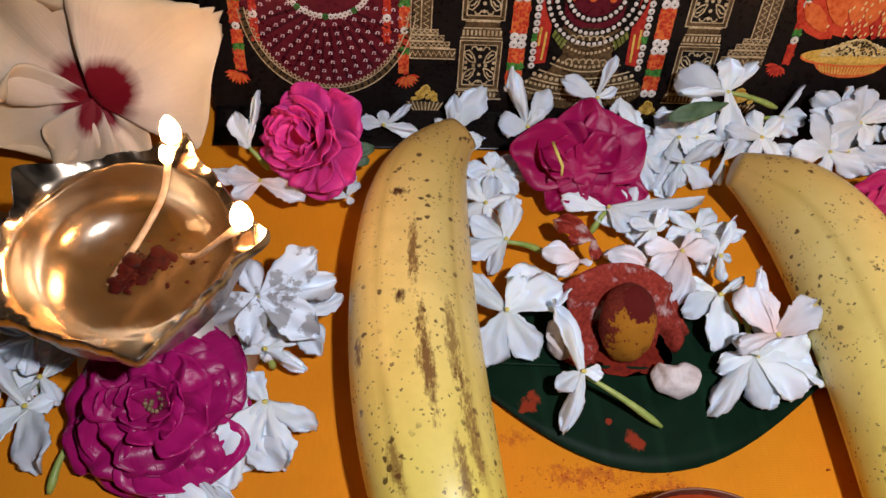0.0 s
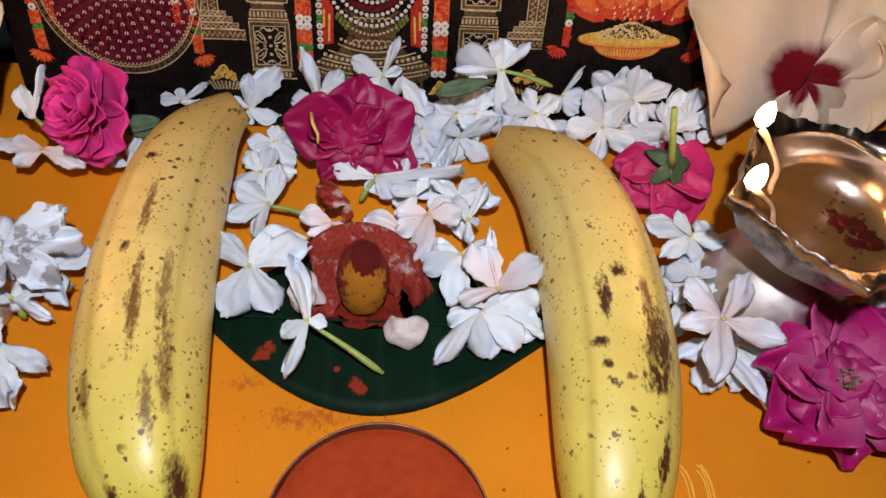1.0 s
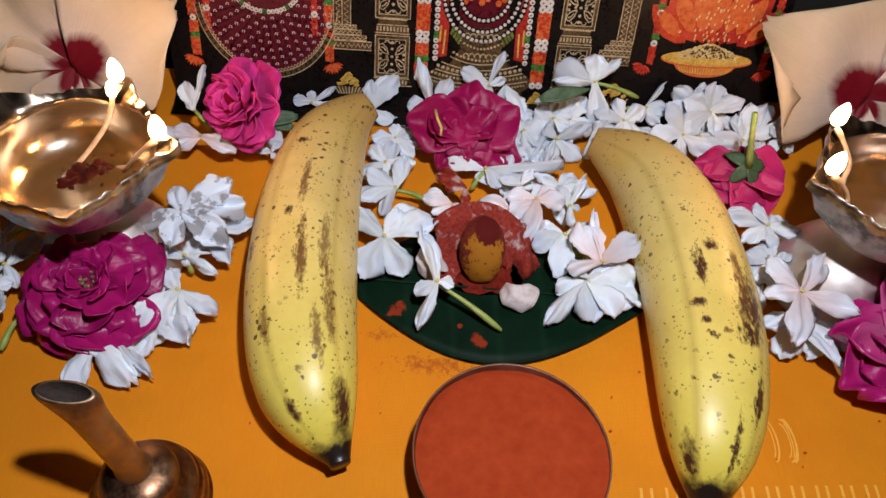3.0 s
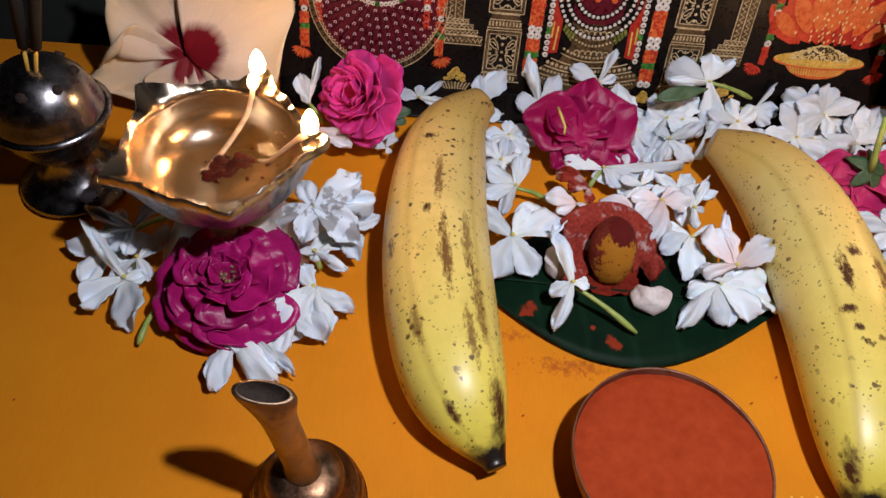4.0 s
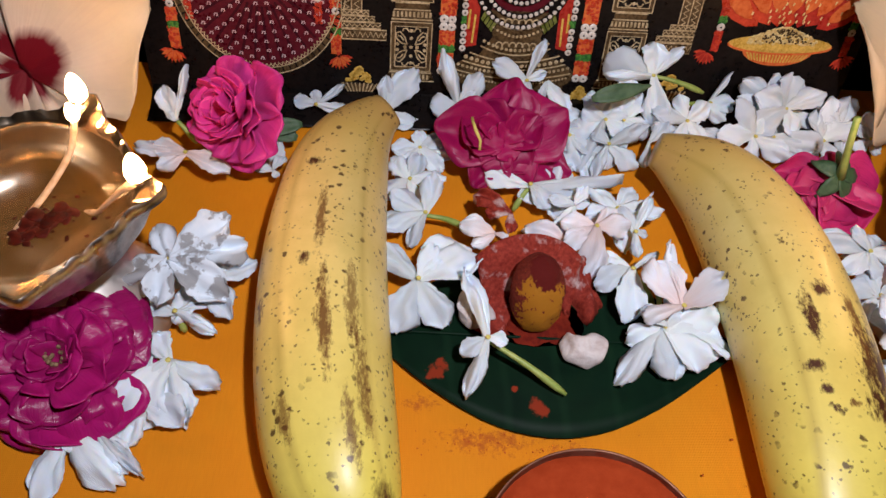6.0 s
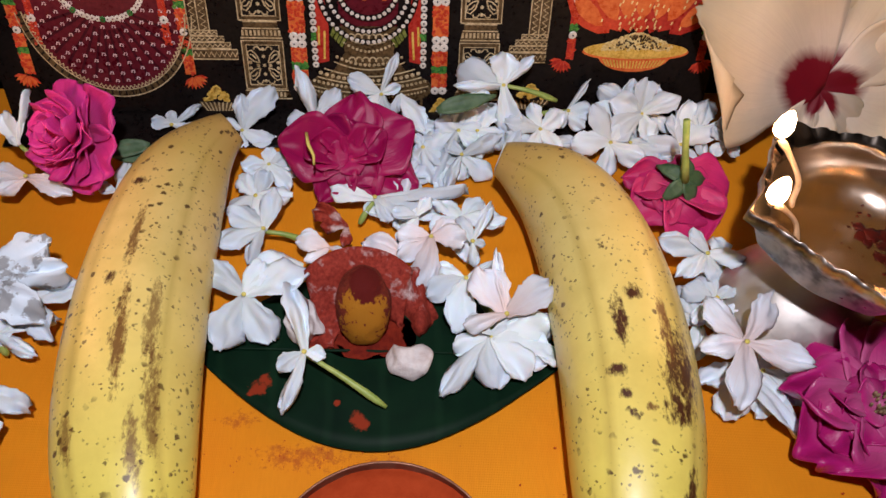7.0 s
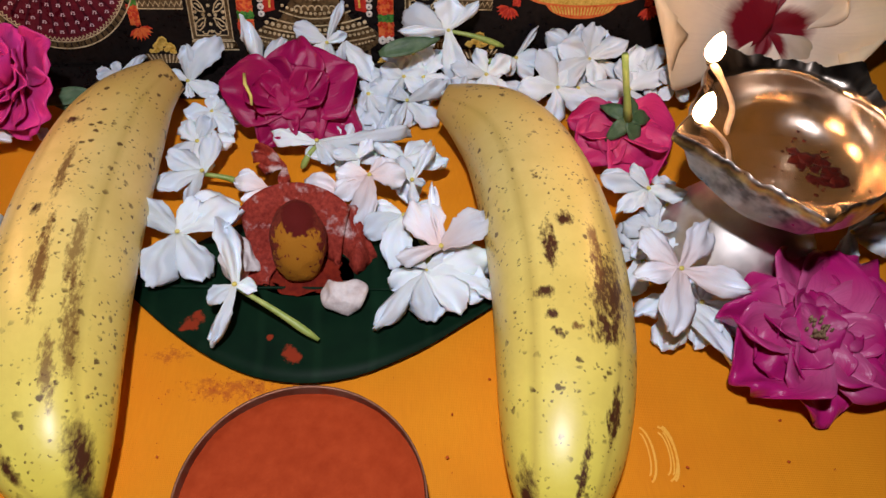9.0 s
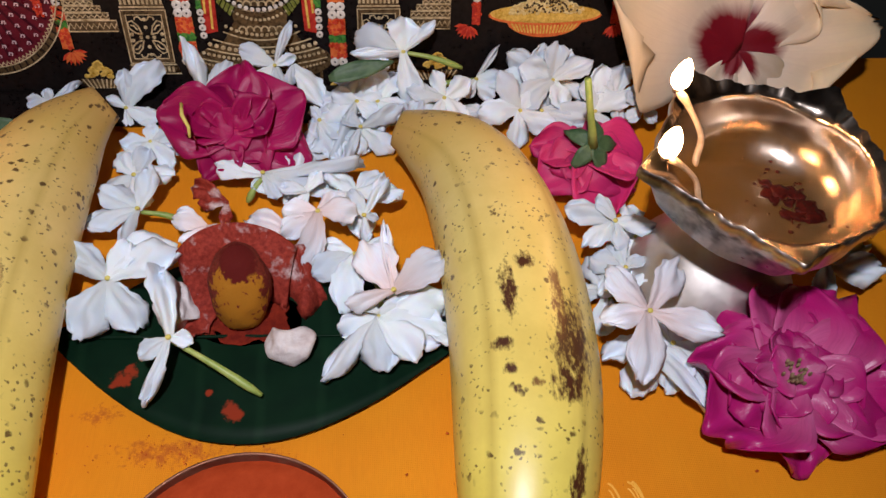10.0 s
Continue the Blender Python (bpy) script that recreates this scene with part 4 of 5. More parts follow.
sheet("filament", tube([(0.0570, 0.2420, 0.0360), (0.0580, 0.2360, 0.0360), (0.0600, 0.2330, 0.0330), (0.0600, 0.2310, 0.0300)], [0.0006, 0.0007, 0.0006, 0.0005], 6), YELLOW, low_rose, "thin yellow filament", round_v=True, caps=True)
rose(-0.0315, 0.2510, 0.0260, 0.0208, 50, -48, CUPPED, ROSE_PINK, "bright pink cupped rose leaning before the print", False, seed=11, wild=0.5)
upturned = open_rose(0.2045, 0.2307, 0.0190, 20, (((167, 21), (-144, 22), (-117, 17), (-66, 27), (-35, 25), (-6, 25), (33, 20), (75, 14), (146, 16)), ((-160, 15), (-105, 15), (-55, 18), (-5, 16), (50, 12), (120, 11))),
                     ROSE_MID, "pink rose lying face down with its green stem up", 14, wavy=0.22, droop=0.35)
for a in (10, 80, 150, 230, 300):
    sheet("sepal", petal_points(Vector((0.2060, 0.2290, 0.0240)), frame_of(35, 10), a, 0.013, 0.0032, oval, 0.1, -0.9, 0.2, 0, 0.1, 7, 5), SEPAL, upturned, "grey-green sepal", thick=0.0005)
sheet("stem", tube([(0.2058, 0.2290, 0.023), (0.2040, 0.2300, 0.031), (0.2015, 0.2310, 0.040), (0.1985, 0.2325, 0.052)], [0.0021, 0.0015, 0.0013, 0.0013], 8), STEM, upturned, "green cut stem", round_v=True, caps=True)


def hibiscus(x, y, z, tilt, petals, label):
    ob = thing("hibiscus_flower", (x, y, 0.001), label, "flower", "cream hibiscus beside the print")
    axes, c = frame_of(tilt), Vector((x, y, z))
    for n, (angle, mm, wide) in enumerate(petals):
        pts = petal_points(c + axes[2] * (0.0012 * n), axes, angle, mm / 1000 * 1.05, mm / 1000 * wide, fan, 0.20, -0.32, 0.06, 0.0, 0.20, 23, 31, 0.07, ragged=0.05, tip_round=0.46)
        sheet("petal", pts, HIBISCUS, ob, thick=0.0006)
    return ob


hibiscus(-0.1154, 0.2690, 0.0280, 58, ((130, 54, 0.54), (-163, 48, 0.44), (-62, 38, 0.34), (-112, 42, 0.36), (34, 56, 0.68)), "large cream hibiscus with a crimson eye, leaning by the print")
hibiscus(0.2735, 0.2755, 0.0310, 58, ((58, 58, 0.46), (8, 60, 0.50), (-48, 40, 0.34), (-105, 34, 0.40), (150, 64, 0.68)), "large cream hibiscus with a crimson eye, leaning behind the lamp")

for n, (x, y, z, a, mm) in enumerate(((0.108, 0.262, 0.030, 15, 26), (-0.010, 0.258, 0.014, 190, 24), (-0.012, 0.254, 0.010, 165, 20))):
    ob = thing("small_leaf", (x, y, 0.002), "small narrow dark green leaf among the white flowers", "leaf", "small leaves")
    sheet("blade", petal_points(Vector((x, y, z)), frame_of(35), a, mm / 1000, 0.0036, oval, 0.1, -0.2, 0.3, 0, 0.1, 9, 5), SEPAL, ob, thick=0.0004)

# ---------------------------------------------------------------- brass oil lamps
def flame(parent, base, size=1.0, lean=0.0):
    prof = [(0.0, 0.0), (0.0018, 0.0003), (0.0029, 0.0016), (0.0032, 0.0036), (0.0029, 0.0058), (0.0022, 0.0080), (0.0013, 0.0098), (0.0, 0.0112)]
    rings = lathe([(r * size, z * size) for r, z in prof], 14, base)
    rings = [[(x + lean * (z - base[2]), y, z) for x, y, z in ring] for ring in rings]
    sheet("flame", rings, FLAME, parent, "yellow-white oil flame", round_v=True)


def oil_lamp(cx, cy, rim_z, radius, phase, lit, inside, label, spill, spill_turn):
    ob = thing("oil_lamp", (cx, cy, 0), label, "oil lamp", "brass oil lamps")
    R = radius / 1.30

    def star(a, k):
        """Round cup at weight 0, five-pointed crumpled rim at weight 1."""
        d = ((math.degrees(a) - phase + 36) % 72 - 36)
        edge = 0.86 / math.cos(radians(abs(abs(d) - 36) * 0.86))
        spike = max(0.0, 1 - abs(d) / 15) ** 1.2
        w = WEIGHT[k]
        q = Vector((3.2 * math.cos(a), 3.2 * math.sin(a), phase * 0.1))
        crumple = 0.030 * noise.noise(q * 1.4) + 0.020 * noise.noise(q * 4)
        return 1 + w * (1.17 * edge - 1 + 0.13 * spike + crumple), w * w * (0.0020 * spike + 0.0016 * noise.noise(q * 1.9) + 0.0007 * noise.noise(q * 6))

    inner = [(0.0, -0.0240), (0.40 * R, -0.0236), (0.62 * R, -0.0222), (0.80 * R, -0.0190), (0.90 * R, -0.0145), (0.95 * R, -0.0100), (0.965 * R, -0.0055), (0.955 * R, -0.0026), (0.975 * R, -0.0012), (1.03 * R, 0.0004)]
    WEIGHT = [0, 0, 0, 0, 0, 0, 0.02, 0.10, 0.42, 1.0]
    sheet("cup", lathe(inner, 200, (cx, cy, rim_z), star), inside, ob, "bright metal inside of the cup", round_v=True)
    outer = [(1.03 * R, 0.0004), (1.05 * R, -0.0002), (1.06 * R, -0.0030), (1.00 * R, -0.0070), (0.98 * R, -0.0150), (0.70 * R, -0.0245), (0.30 * R, -0.0280)]
    WEIGHT = [1.0, 1.0, 0.95, 0.6, 0.2, 0.05, 0]
    sheet("cup_outside", lathe(outer, 200, (cx, cy, rim_z), star), BRASS_OUT, ob, "sooty crumpled outside of the cup", round_v=True)
    foot = [(0.30 * R, rim_z - 0.0275), (0.24 * R, rim_z - 0.0310), (0.32 * R, rim_z - 0.0345), (0.50 * R, rim_z - 0.0385), (0.72 * R, rim_z - 0.0455), (0.88 * R, rim_z - 0.0540), (0.98 * R, 0.0035), (1.02 * R, 0.0018), (1.00 * R, 0.0004)]
    sheet("foot", lathe(foot, 64, (cx, cy, 0)), SILVER, ob, "dull silver domed foot", round_v=True)
    WEIGHT = [0, 0, 0, 0]
    sheet("oil", lathe([(0.0, -0.0135), (0.3 * R, -0.0135), (0.6 * R, -0.0135), (0.905 * R, -0.0135)], 72, (cx, cy, rim_z), star), OIL, ob, "clear amber oil", round_v=True)
    r = random.Random(int(1000 * radius))
    bm = bmesh.new()
    c, s = math.cos(spill_turn), math.sin(spill_turn)
    for n in range(130):
        size = 0.0008 * (0.25 + r.random() ** 2) if n > 34 else 0.0025 * (0.35 + r.random())
        u, v = (r.gauss(0, 0.0085), r.gauss(0, 0.0050)) if n > 34 else (r.uniform(-0.0100, 0.0100), r.gauss(0, 0.0022))
        m = Matrix.Translation((cx + spill[0] + c * u - s * v, cy + spill[1] + s * u + c * v, rim_z - 0.0134)) @ Matrix.Rotation(r.random() * 6, 4, "Z") @ Matrix.Diagonal((size, size * r.uniform(0.5, 0.9), 0.16 * size, 1))
        made = bmesh.ops.create_icosphere(bm, subdivisions=2 if n <= 34 else 1, radius=1, matrix=m)
        for q in made["verts"]:
            q.co += Vector((noise.noise(q.co * 700), noise.noise(q.co * 700 + Vector((3, 0, 0))), 0.3 * noise.noise(q.co * 900))) * 0.45 * size
    tagged(part("floating_powder", bm, SOAKED, ob, "dark red powder floating on the oil"), kind="stuff")
    for n, angle in enumerate(lit):
        a = radians(angle)
        out = Vector((math.cos(a), math.sin(a), 0))
        side = Vector((-math.sin(a), math.cos(a), 0))
        mid_cup = Vector((cx, cy, rim_z))
        reach = (0.42 if n == 0 else -0.25) if inside is BRASS else 0.60
        tip = mid_cup + out * 1.12 * R + Vector((0, 0, 0.0034))
        path = smooth_path([tuple(mid_cup + out * reach * R + side * 0.14 * R + Vector((0, 0, -0.0148))), tuple(mid_cup + out * (0.45 * reach + 0.38) * R + side * 0.08 * R + Vector((0, 0, -0.0132))), tuple(mid_cup + out * 0.72 * R + Vector((0, 0, -0.0070))), tuple(mid_cup + out * 0.97 * R + Vector((0, 0, 0.0008))), tuple(tip)], 22)
        rad = [0.0004, 0.0007, 0.0009] + [0.0011] * 12 + [0.0012, 0.0014, 0.0016, 0.0017, 0.0015, 0.0012, 0.0009]
        wick = sheet("wick", tube([tuple(q) for q in path], rad, 9, 0.7), WICK, ob, "oil-soaked cotton wick", round_v=True, caps=True)
        bm = bmesh.new()
        bmesh.ops.create_icosphere(bm, subdivisions=2, radius=0.0014, matrix=Matrix.Translation(tip))
        part("burnt_end", bm, CHAR_HOLLOW, wick, "charred wick end")
        flame(ob, (tip.x, tip.y, tip.z + 0.0010), 0.95, 0.04)
        if n == 1 and inside is BRASS:
            low = tip - out * 0.16 * R
            flame(ob, (low.x, low.y, low.z - 0.0028), 0.62, 0.0)


oil_lamp(-0.0785, 0.1765, 0.0640, 0.0395, 1, (2, 73), BRASS, "brass star-shaped oil lamp with two lit wicks and floating powder", (0.0040, -0.0010), 0.55)
oil_lamp(0.2405, 0.1795, 0.0650, 0.0410, 42, (131, 184), SILVER_CUP, "sooty silver-brass star-shaped oil lamp with two lit wicks", (0.0080, -0.0060), -0.9)

# ---------------------------------------------------------------- incense burner
def incense_burner(cx, cy):
    ob = thing("incense_burner", (cx, cy, 0), "dark tarnished metal incense burner with a pierced domed lid and sticks", "incense burner")
    foot = [(0.0, 0.0004), (0.0222, 0.0004), (0.0240, 0.0014), (0.0232, 0.0034), (0.0170, 0.0052), (0.0120, 0.0088), (0.0095, 0.0150), (0.0088, 0.0190), (0.0110, 0.0215)]
    sheet("foot", lathe(foot, 56, (cx, cy, 0)), GUNMETAL, ob, round_v=True)
    bowl = [(0.0105, 0.0210), (0.0150, 0.0240), (0.0195, 0.0310), (0.0222, 0.0385), (0.0240, 0.0398), (0.0246, 0.0412), (0.0225, 0.0420)]
    sheet("bowl", lathe(bowl, 56, (cx, cy, 0)), GUNMETAL, ob, round_v=True)
    lid = [(0.0222, 0.0418), (0.0220, 0.0432), (0.0212, 0.0450), (0.0205, 0.0480), (0.0180, 0.0545), (0.0135, 0.0600), (0.0080, 0.0632), (0.0036, 0.0642), (0.0, 0.0645)]
    lid_ob = sheet("lid", lathe(lid, 56, (cx, cy, 0)), GUNMETAL, ob, "domed lid with smoke holes", round_v=True)
    # solid black plugs; the darkness inside each hole is put into the colour
    for k in range(7):
        a = 2 * math.pi * k / 7 + 0.3
        bm = bmesh.new()
        p = Vector((cx + 0.0148 * math.cos(a), cy + 0.0148 * math.sin(a), 0.0590))
        out = Vector((math.cos(a) * 0.7, math.sin(a) * 0.7, 0.75)).to_track_quat("Z", "Y").to_matrix().to_4x4()
        bmesh.ops.create_cone(bm, cap_ends=True, segments=12, radius1=0.0019, radius2=0.0019, depth=0.0016, matrix=Matrix.Translation(p) @ out)
        part("smoke_hole", bm, CHAR_HOLLOW, lid_ob, "dark round smoke hole")
    for dx, lean in ((0.0006, 0.010), (0.0032, 0.016)):
        st = thing("incense_stick", (cx + dx, cy, 0.06), "black incense stick on a yellow bamboo core", "incense stick", "incense sticks")
        sheet("bamboo", tube([(cx + dx, cy - 0.004, 0.0600), (cx + dx + lean * 0.3, cy - 0.004, 0.0745)], [0.0008, 0.0008], 8), BAMBOO, st, "bare yellow bamboo", round_v=True, caps=True)
        sheet("incense", tube([(cx + dx + lean * 0.3, cy - 0.004, 0.0745), (cx + dx + lean * 0.9, cy - 0.003, 0.105), (cx + dx + lean * 2, cy - 0.001, 0.160)], [0.0021, 0.0024, 0.0023], 8), INCENSE, st, round_v=True, caps=True)


incense_burner(-0.1564, 0.2097)

# ---------------------------------------------------------------- brass hand bell
def hand_bell(cx, cy):
    ob = thing("hand_bell", (cx, cy, 0), "tarnished brass hand bell with a worn hollow handle", "bell")
    prof = [(0.0190, 0.0010), (0.0226, 0.0004), (0.0229, 0.0022), (0.0208, 0.0036), (0.0221, 0.0046), (0.0216, 0.0070), (0.0202, 0.0080), (0.0213, 0.0092), (0.0206, 0.0116), (0.0190, 0.0124), (0.0199, 0.0136), (0.0188, 0.0158), (0.0172, 0.0164), (0.0165, 0.0190), (0.0142, 0.0205), (0.0146, 0.0220), (0.0138, 0.0246), (0.0110, 0.0268), (0.0070, 0.0280), (0.0, 0.0284)]
    prof = [(0.86 * r, 0.94 * z) for r, z in prof]
    sheet("bell_body", lathe(prof, 64, (cx, cy, 0)), BELL_BODY, ob, round_v=True)
    p = smooth_path([(cx, cy + 0.001, 0.024), (cx - 0.002, cy + 0.0015, 0.038), (cx - 0.004, cy + 0.002, 0.052), (cx - 0.0060, cy + 0.003, 0.0630), (cx - 0.0078, cy + 0.003, 0.0700)], 22)
    rad = [0.0066, 0.0058, 0.0052, 0.0049] + [0.0048] * 8 + [0.0049, 0.0050, 0.0052, 0.0055, 0.0058, 0.0061, 0.0063, 0.0065, 0.0066, 0.0064]
    pts = []
    for i, q in enumerate(p):
        grow = max(0, i - 13) / 8
        pts.append([(q[0] + rad[i] * (1 + 0.30 * grow) * math.cos(a), q[1] + rad[i] * (1 - 0.45 * grow) * math.sin(a), q[2] - 0.0012 * grow * math.cos(a)) for a in (2 * math.pi * k / 24 for k in range(24))])
    handle = sheet("handle", pts, BELL, ob, "worn brass handle, flattened at the top", round_v=True)
    q = p[-1]
    rim = [[(q[0] + f * 0.0083 * math.cos(a), q[1] + f * 0.0036 * math.sin(a), q[2] + h - 0.0012 * math.cos(a)) for a in (2 * math.pi * k / 24 for k in range(24))] for f, h in ((1.0, 0.0), (0.98, 0.0010), (0.82, 0.0010), (0.72, -0.0012), (0.5, -0.0030), (0.0, -0.0034))]
    sheet("handle_lip", rim[:3], BELL, handle, "rolled lip of the handle", round_v=True)
    # shallow recess, coloured black for the shade inside the handle
    sheet("hollow_top", rim[2:], CHAR_HOLLOW, handle, "dark hollow end of the handle", round_v=True)


hand_bell(-0.0345, 0.0700)

# ---------------------------------------------------------------- the print
def print_ink(name, dark, light, scale=500.0, gloss=0.3):
    return plain(name, dark, light, gloss, 0, scale, 0, 0.2)


INK = {
    "black": print_ink("black_print_ink", (0.004, 0.003, 0.003), (0.013, 0.010, 0.009)),
    "gold": print_ink("antique_gold_ink", (0.26, 0.18, 0.08), (0.80, 0.64, 0.38), 900.0),
    "bronze": print_ink("dark_bronze_ink", (0.020, 0.012, 0.006), (0.17, 0.105, 0.045), 700.0),
    "maroon": print_ink("maroon_ink", (0.075, 0.006, 0.012), (0.15, 0.014, 0.024)),
    "wine": print_ink("dark_wine_ink", (0.030, 0.003, 0.008), (0.070, 0.007, 0.014)),
    "orange": print_ink("orange_red_ink", (0.62, 0.10, 0.025), (0.80, 0.22, 0.06)),
    "vermilion": print_ink("vermilion_ink", (0.48, 0.035, 0.015), (0.70, 0.09, 0.04)),
    "white": print_ink("ivory_ink", (0.60, 0.53, 0.45), (0.84, 0.80, 0.72), 700.0),
    "pinkwhite": print_ink("pale_pink_ink", (0.46, 0.26, 0.28), (0.78, 0.60, 0.60), 700.0),
    "green": print_ink("green_ink", (0.02, 0.10, 0.02), (0.06, 0.22, 0.05)),
    "leafgreen": print_ink("leaf_green_ink", (0.05, 0.20, 0.03), (0.12, 0.34, 0.06)),
    "olive": print_ink("olive_ink", (0.10, 0.12, 0.02), (0.30, 0.32, 0.08)),
    "yellow": print_ink("golden_yellow_ink", (0.50, 0.28, 0.03), (0.85, 0.60, 0.15), 900.0),
    "coin": print_ink("pale_gold_ink", (0.60, 0.42, 0.12), (0.92, 0.80, 0.42), 1200.0),
    "red": print_ink("red_ink", (0.32, 0.018, 0.015), (0.55, 0.05, 0.03)),
}
PRINT = thing("devotional_print", (0.08, PRINT_FOOT, 0), "glossy dark picture print with gold pillars and garlands", "picture")


def on_print(x, z, lift):
    n = Vector((0, -1, PRINT_LEAN)).normalized()
    return Vector((x, PRINT_FOOT + PRINT_LEAN * z, z)) + n * lift


def flat(name, outline, ink, layer=1, label=""):
    """A flat printed shape: its outline in x and z on the print."""
    bm = bmesh.new()
    lift = 0.00022 * layer
    front = [bm.verts.new(on_print(x, z, lift)) for x, z in outline]
    f = bm.faces.new(front)
    bmesh.ops.extrude_face_region(bm, geom=[f])
    bm.verts.ensure_lookup_table()
    n = Vector((0, -1, PRINT_LEAN)).normalized()
    for v in bm.verts[:len(outline)]:
        v.co -= n * 0.00018
    bmesh.ops.recalc_face_normals(bm, faces=bm.faces)
    return part(name, bm, INK[ink], PRINT, label, smooth=False)


def rect(name, x0, x1, z0, z1, ink, layer=1, label=""):
    return flat(name, ((x0, z0), (x1, z0), (x1, z1), (x0, z1)), ink, layer, label)


def dots(name, places, radius, ink, layer, sides=8, label=""):
    """Small printed dots joined into one part."""
    bm = bmesh.new()
    n = Vector((0, -1, PRINT_LEAN)).normalized()
    turn = n.to_track_quat("Z", "Y").to_matrix().to_4x4()
    for x, z in places:
        bmesh.ops.create_cone(bm, cap_ends=True, segments=sides, radius1=radius, radius2=radius * 0.7, depth=0.0003, matrix=Matrix.Translation(on_print(x, z, 0.00022 * layer)) @ turn)
    return tagged(part(name, bm, INK[ink], PRINT, label, smooth=False), kind="stuff")


def disc(cx, cz, rx, rz, n=28, a0=0.0, a1=360.0):
    return [(cx + rx * math.cos(radians(a0 + (a1 - a0) * k / n)), cz + rz * math.sin(radians(a0 + (a1 - a0) * k / n))) for k in range(n)]


bm = bmesh.new()
bmesh.ops.create_cube(bm, size=1)
for v in bm.verts:
    v.co = on_print(0.078 + v.co.x * 0.315, 0.0875 + v.co.z * 0.173, -0.0022 + (-v.co.y - 0.5) * 0.0 + (-0.0022 if v.co.y > 0 else 0.0022))
part("board", bm, INK["black"], PRINT, "glossy black printed board", smooth=False)
margin = [[(x, 0.2705 + 0.0190 * k / 8, 0.0006 + 0.0040 * (k / 8) ** 2.2 + 0.0003 * math.sin(60 * x)) for k in range(9)] for x in np.linspace(-0.078, 0.234, 60)]
sheet("lower_margin", margin, INK["black"], PRINT, "curled black lower margin of the print", thick=0.0004)


def ribbons(name, lines, width, ink, layer, label=""):
    """Printed strokes of even width along polylines in x and z, joined into one part."""
    verts, faces = [], []
    for line in lines:
        n = len(line)
        start = len(verts)
        for i, (x, z) in enumerate(line):
            ax, az = line[max(i - 1, 0)]
            bx, bz = line[min(i + 1, n - 1)]
            d = math.hypot(bx - ax, bz - az) or 1.0
            ox, oz = -(bz - az) / d * width / 2, (bx - ax) / d * width / 2
            verts += [tuple(on_print(x + ox, z + oz, 0.00022 * layer)), tuple(on_print(x - ox, z - oz, 0.00022 * layer))]
        faces += [(start + 2 * i, start + 2 * i + 1, start + 2 * i + 3, start + 2 * i + 2) for i in range(n - 1)]
    me = bpy.data.meshes.new(name)
    me.from_pydata(verts, [], faces)
    return tagged(finish(name, me, INK[ink], PRINT, label, False), kind="stuff")


def square(x0, x1, z0, z1):
    return [(x0, z0), (x1, z0), (x1, z1), (x0, z1), (x0, z0)]


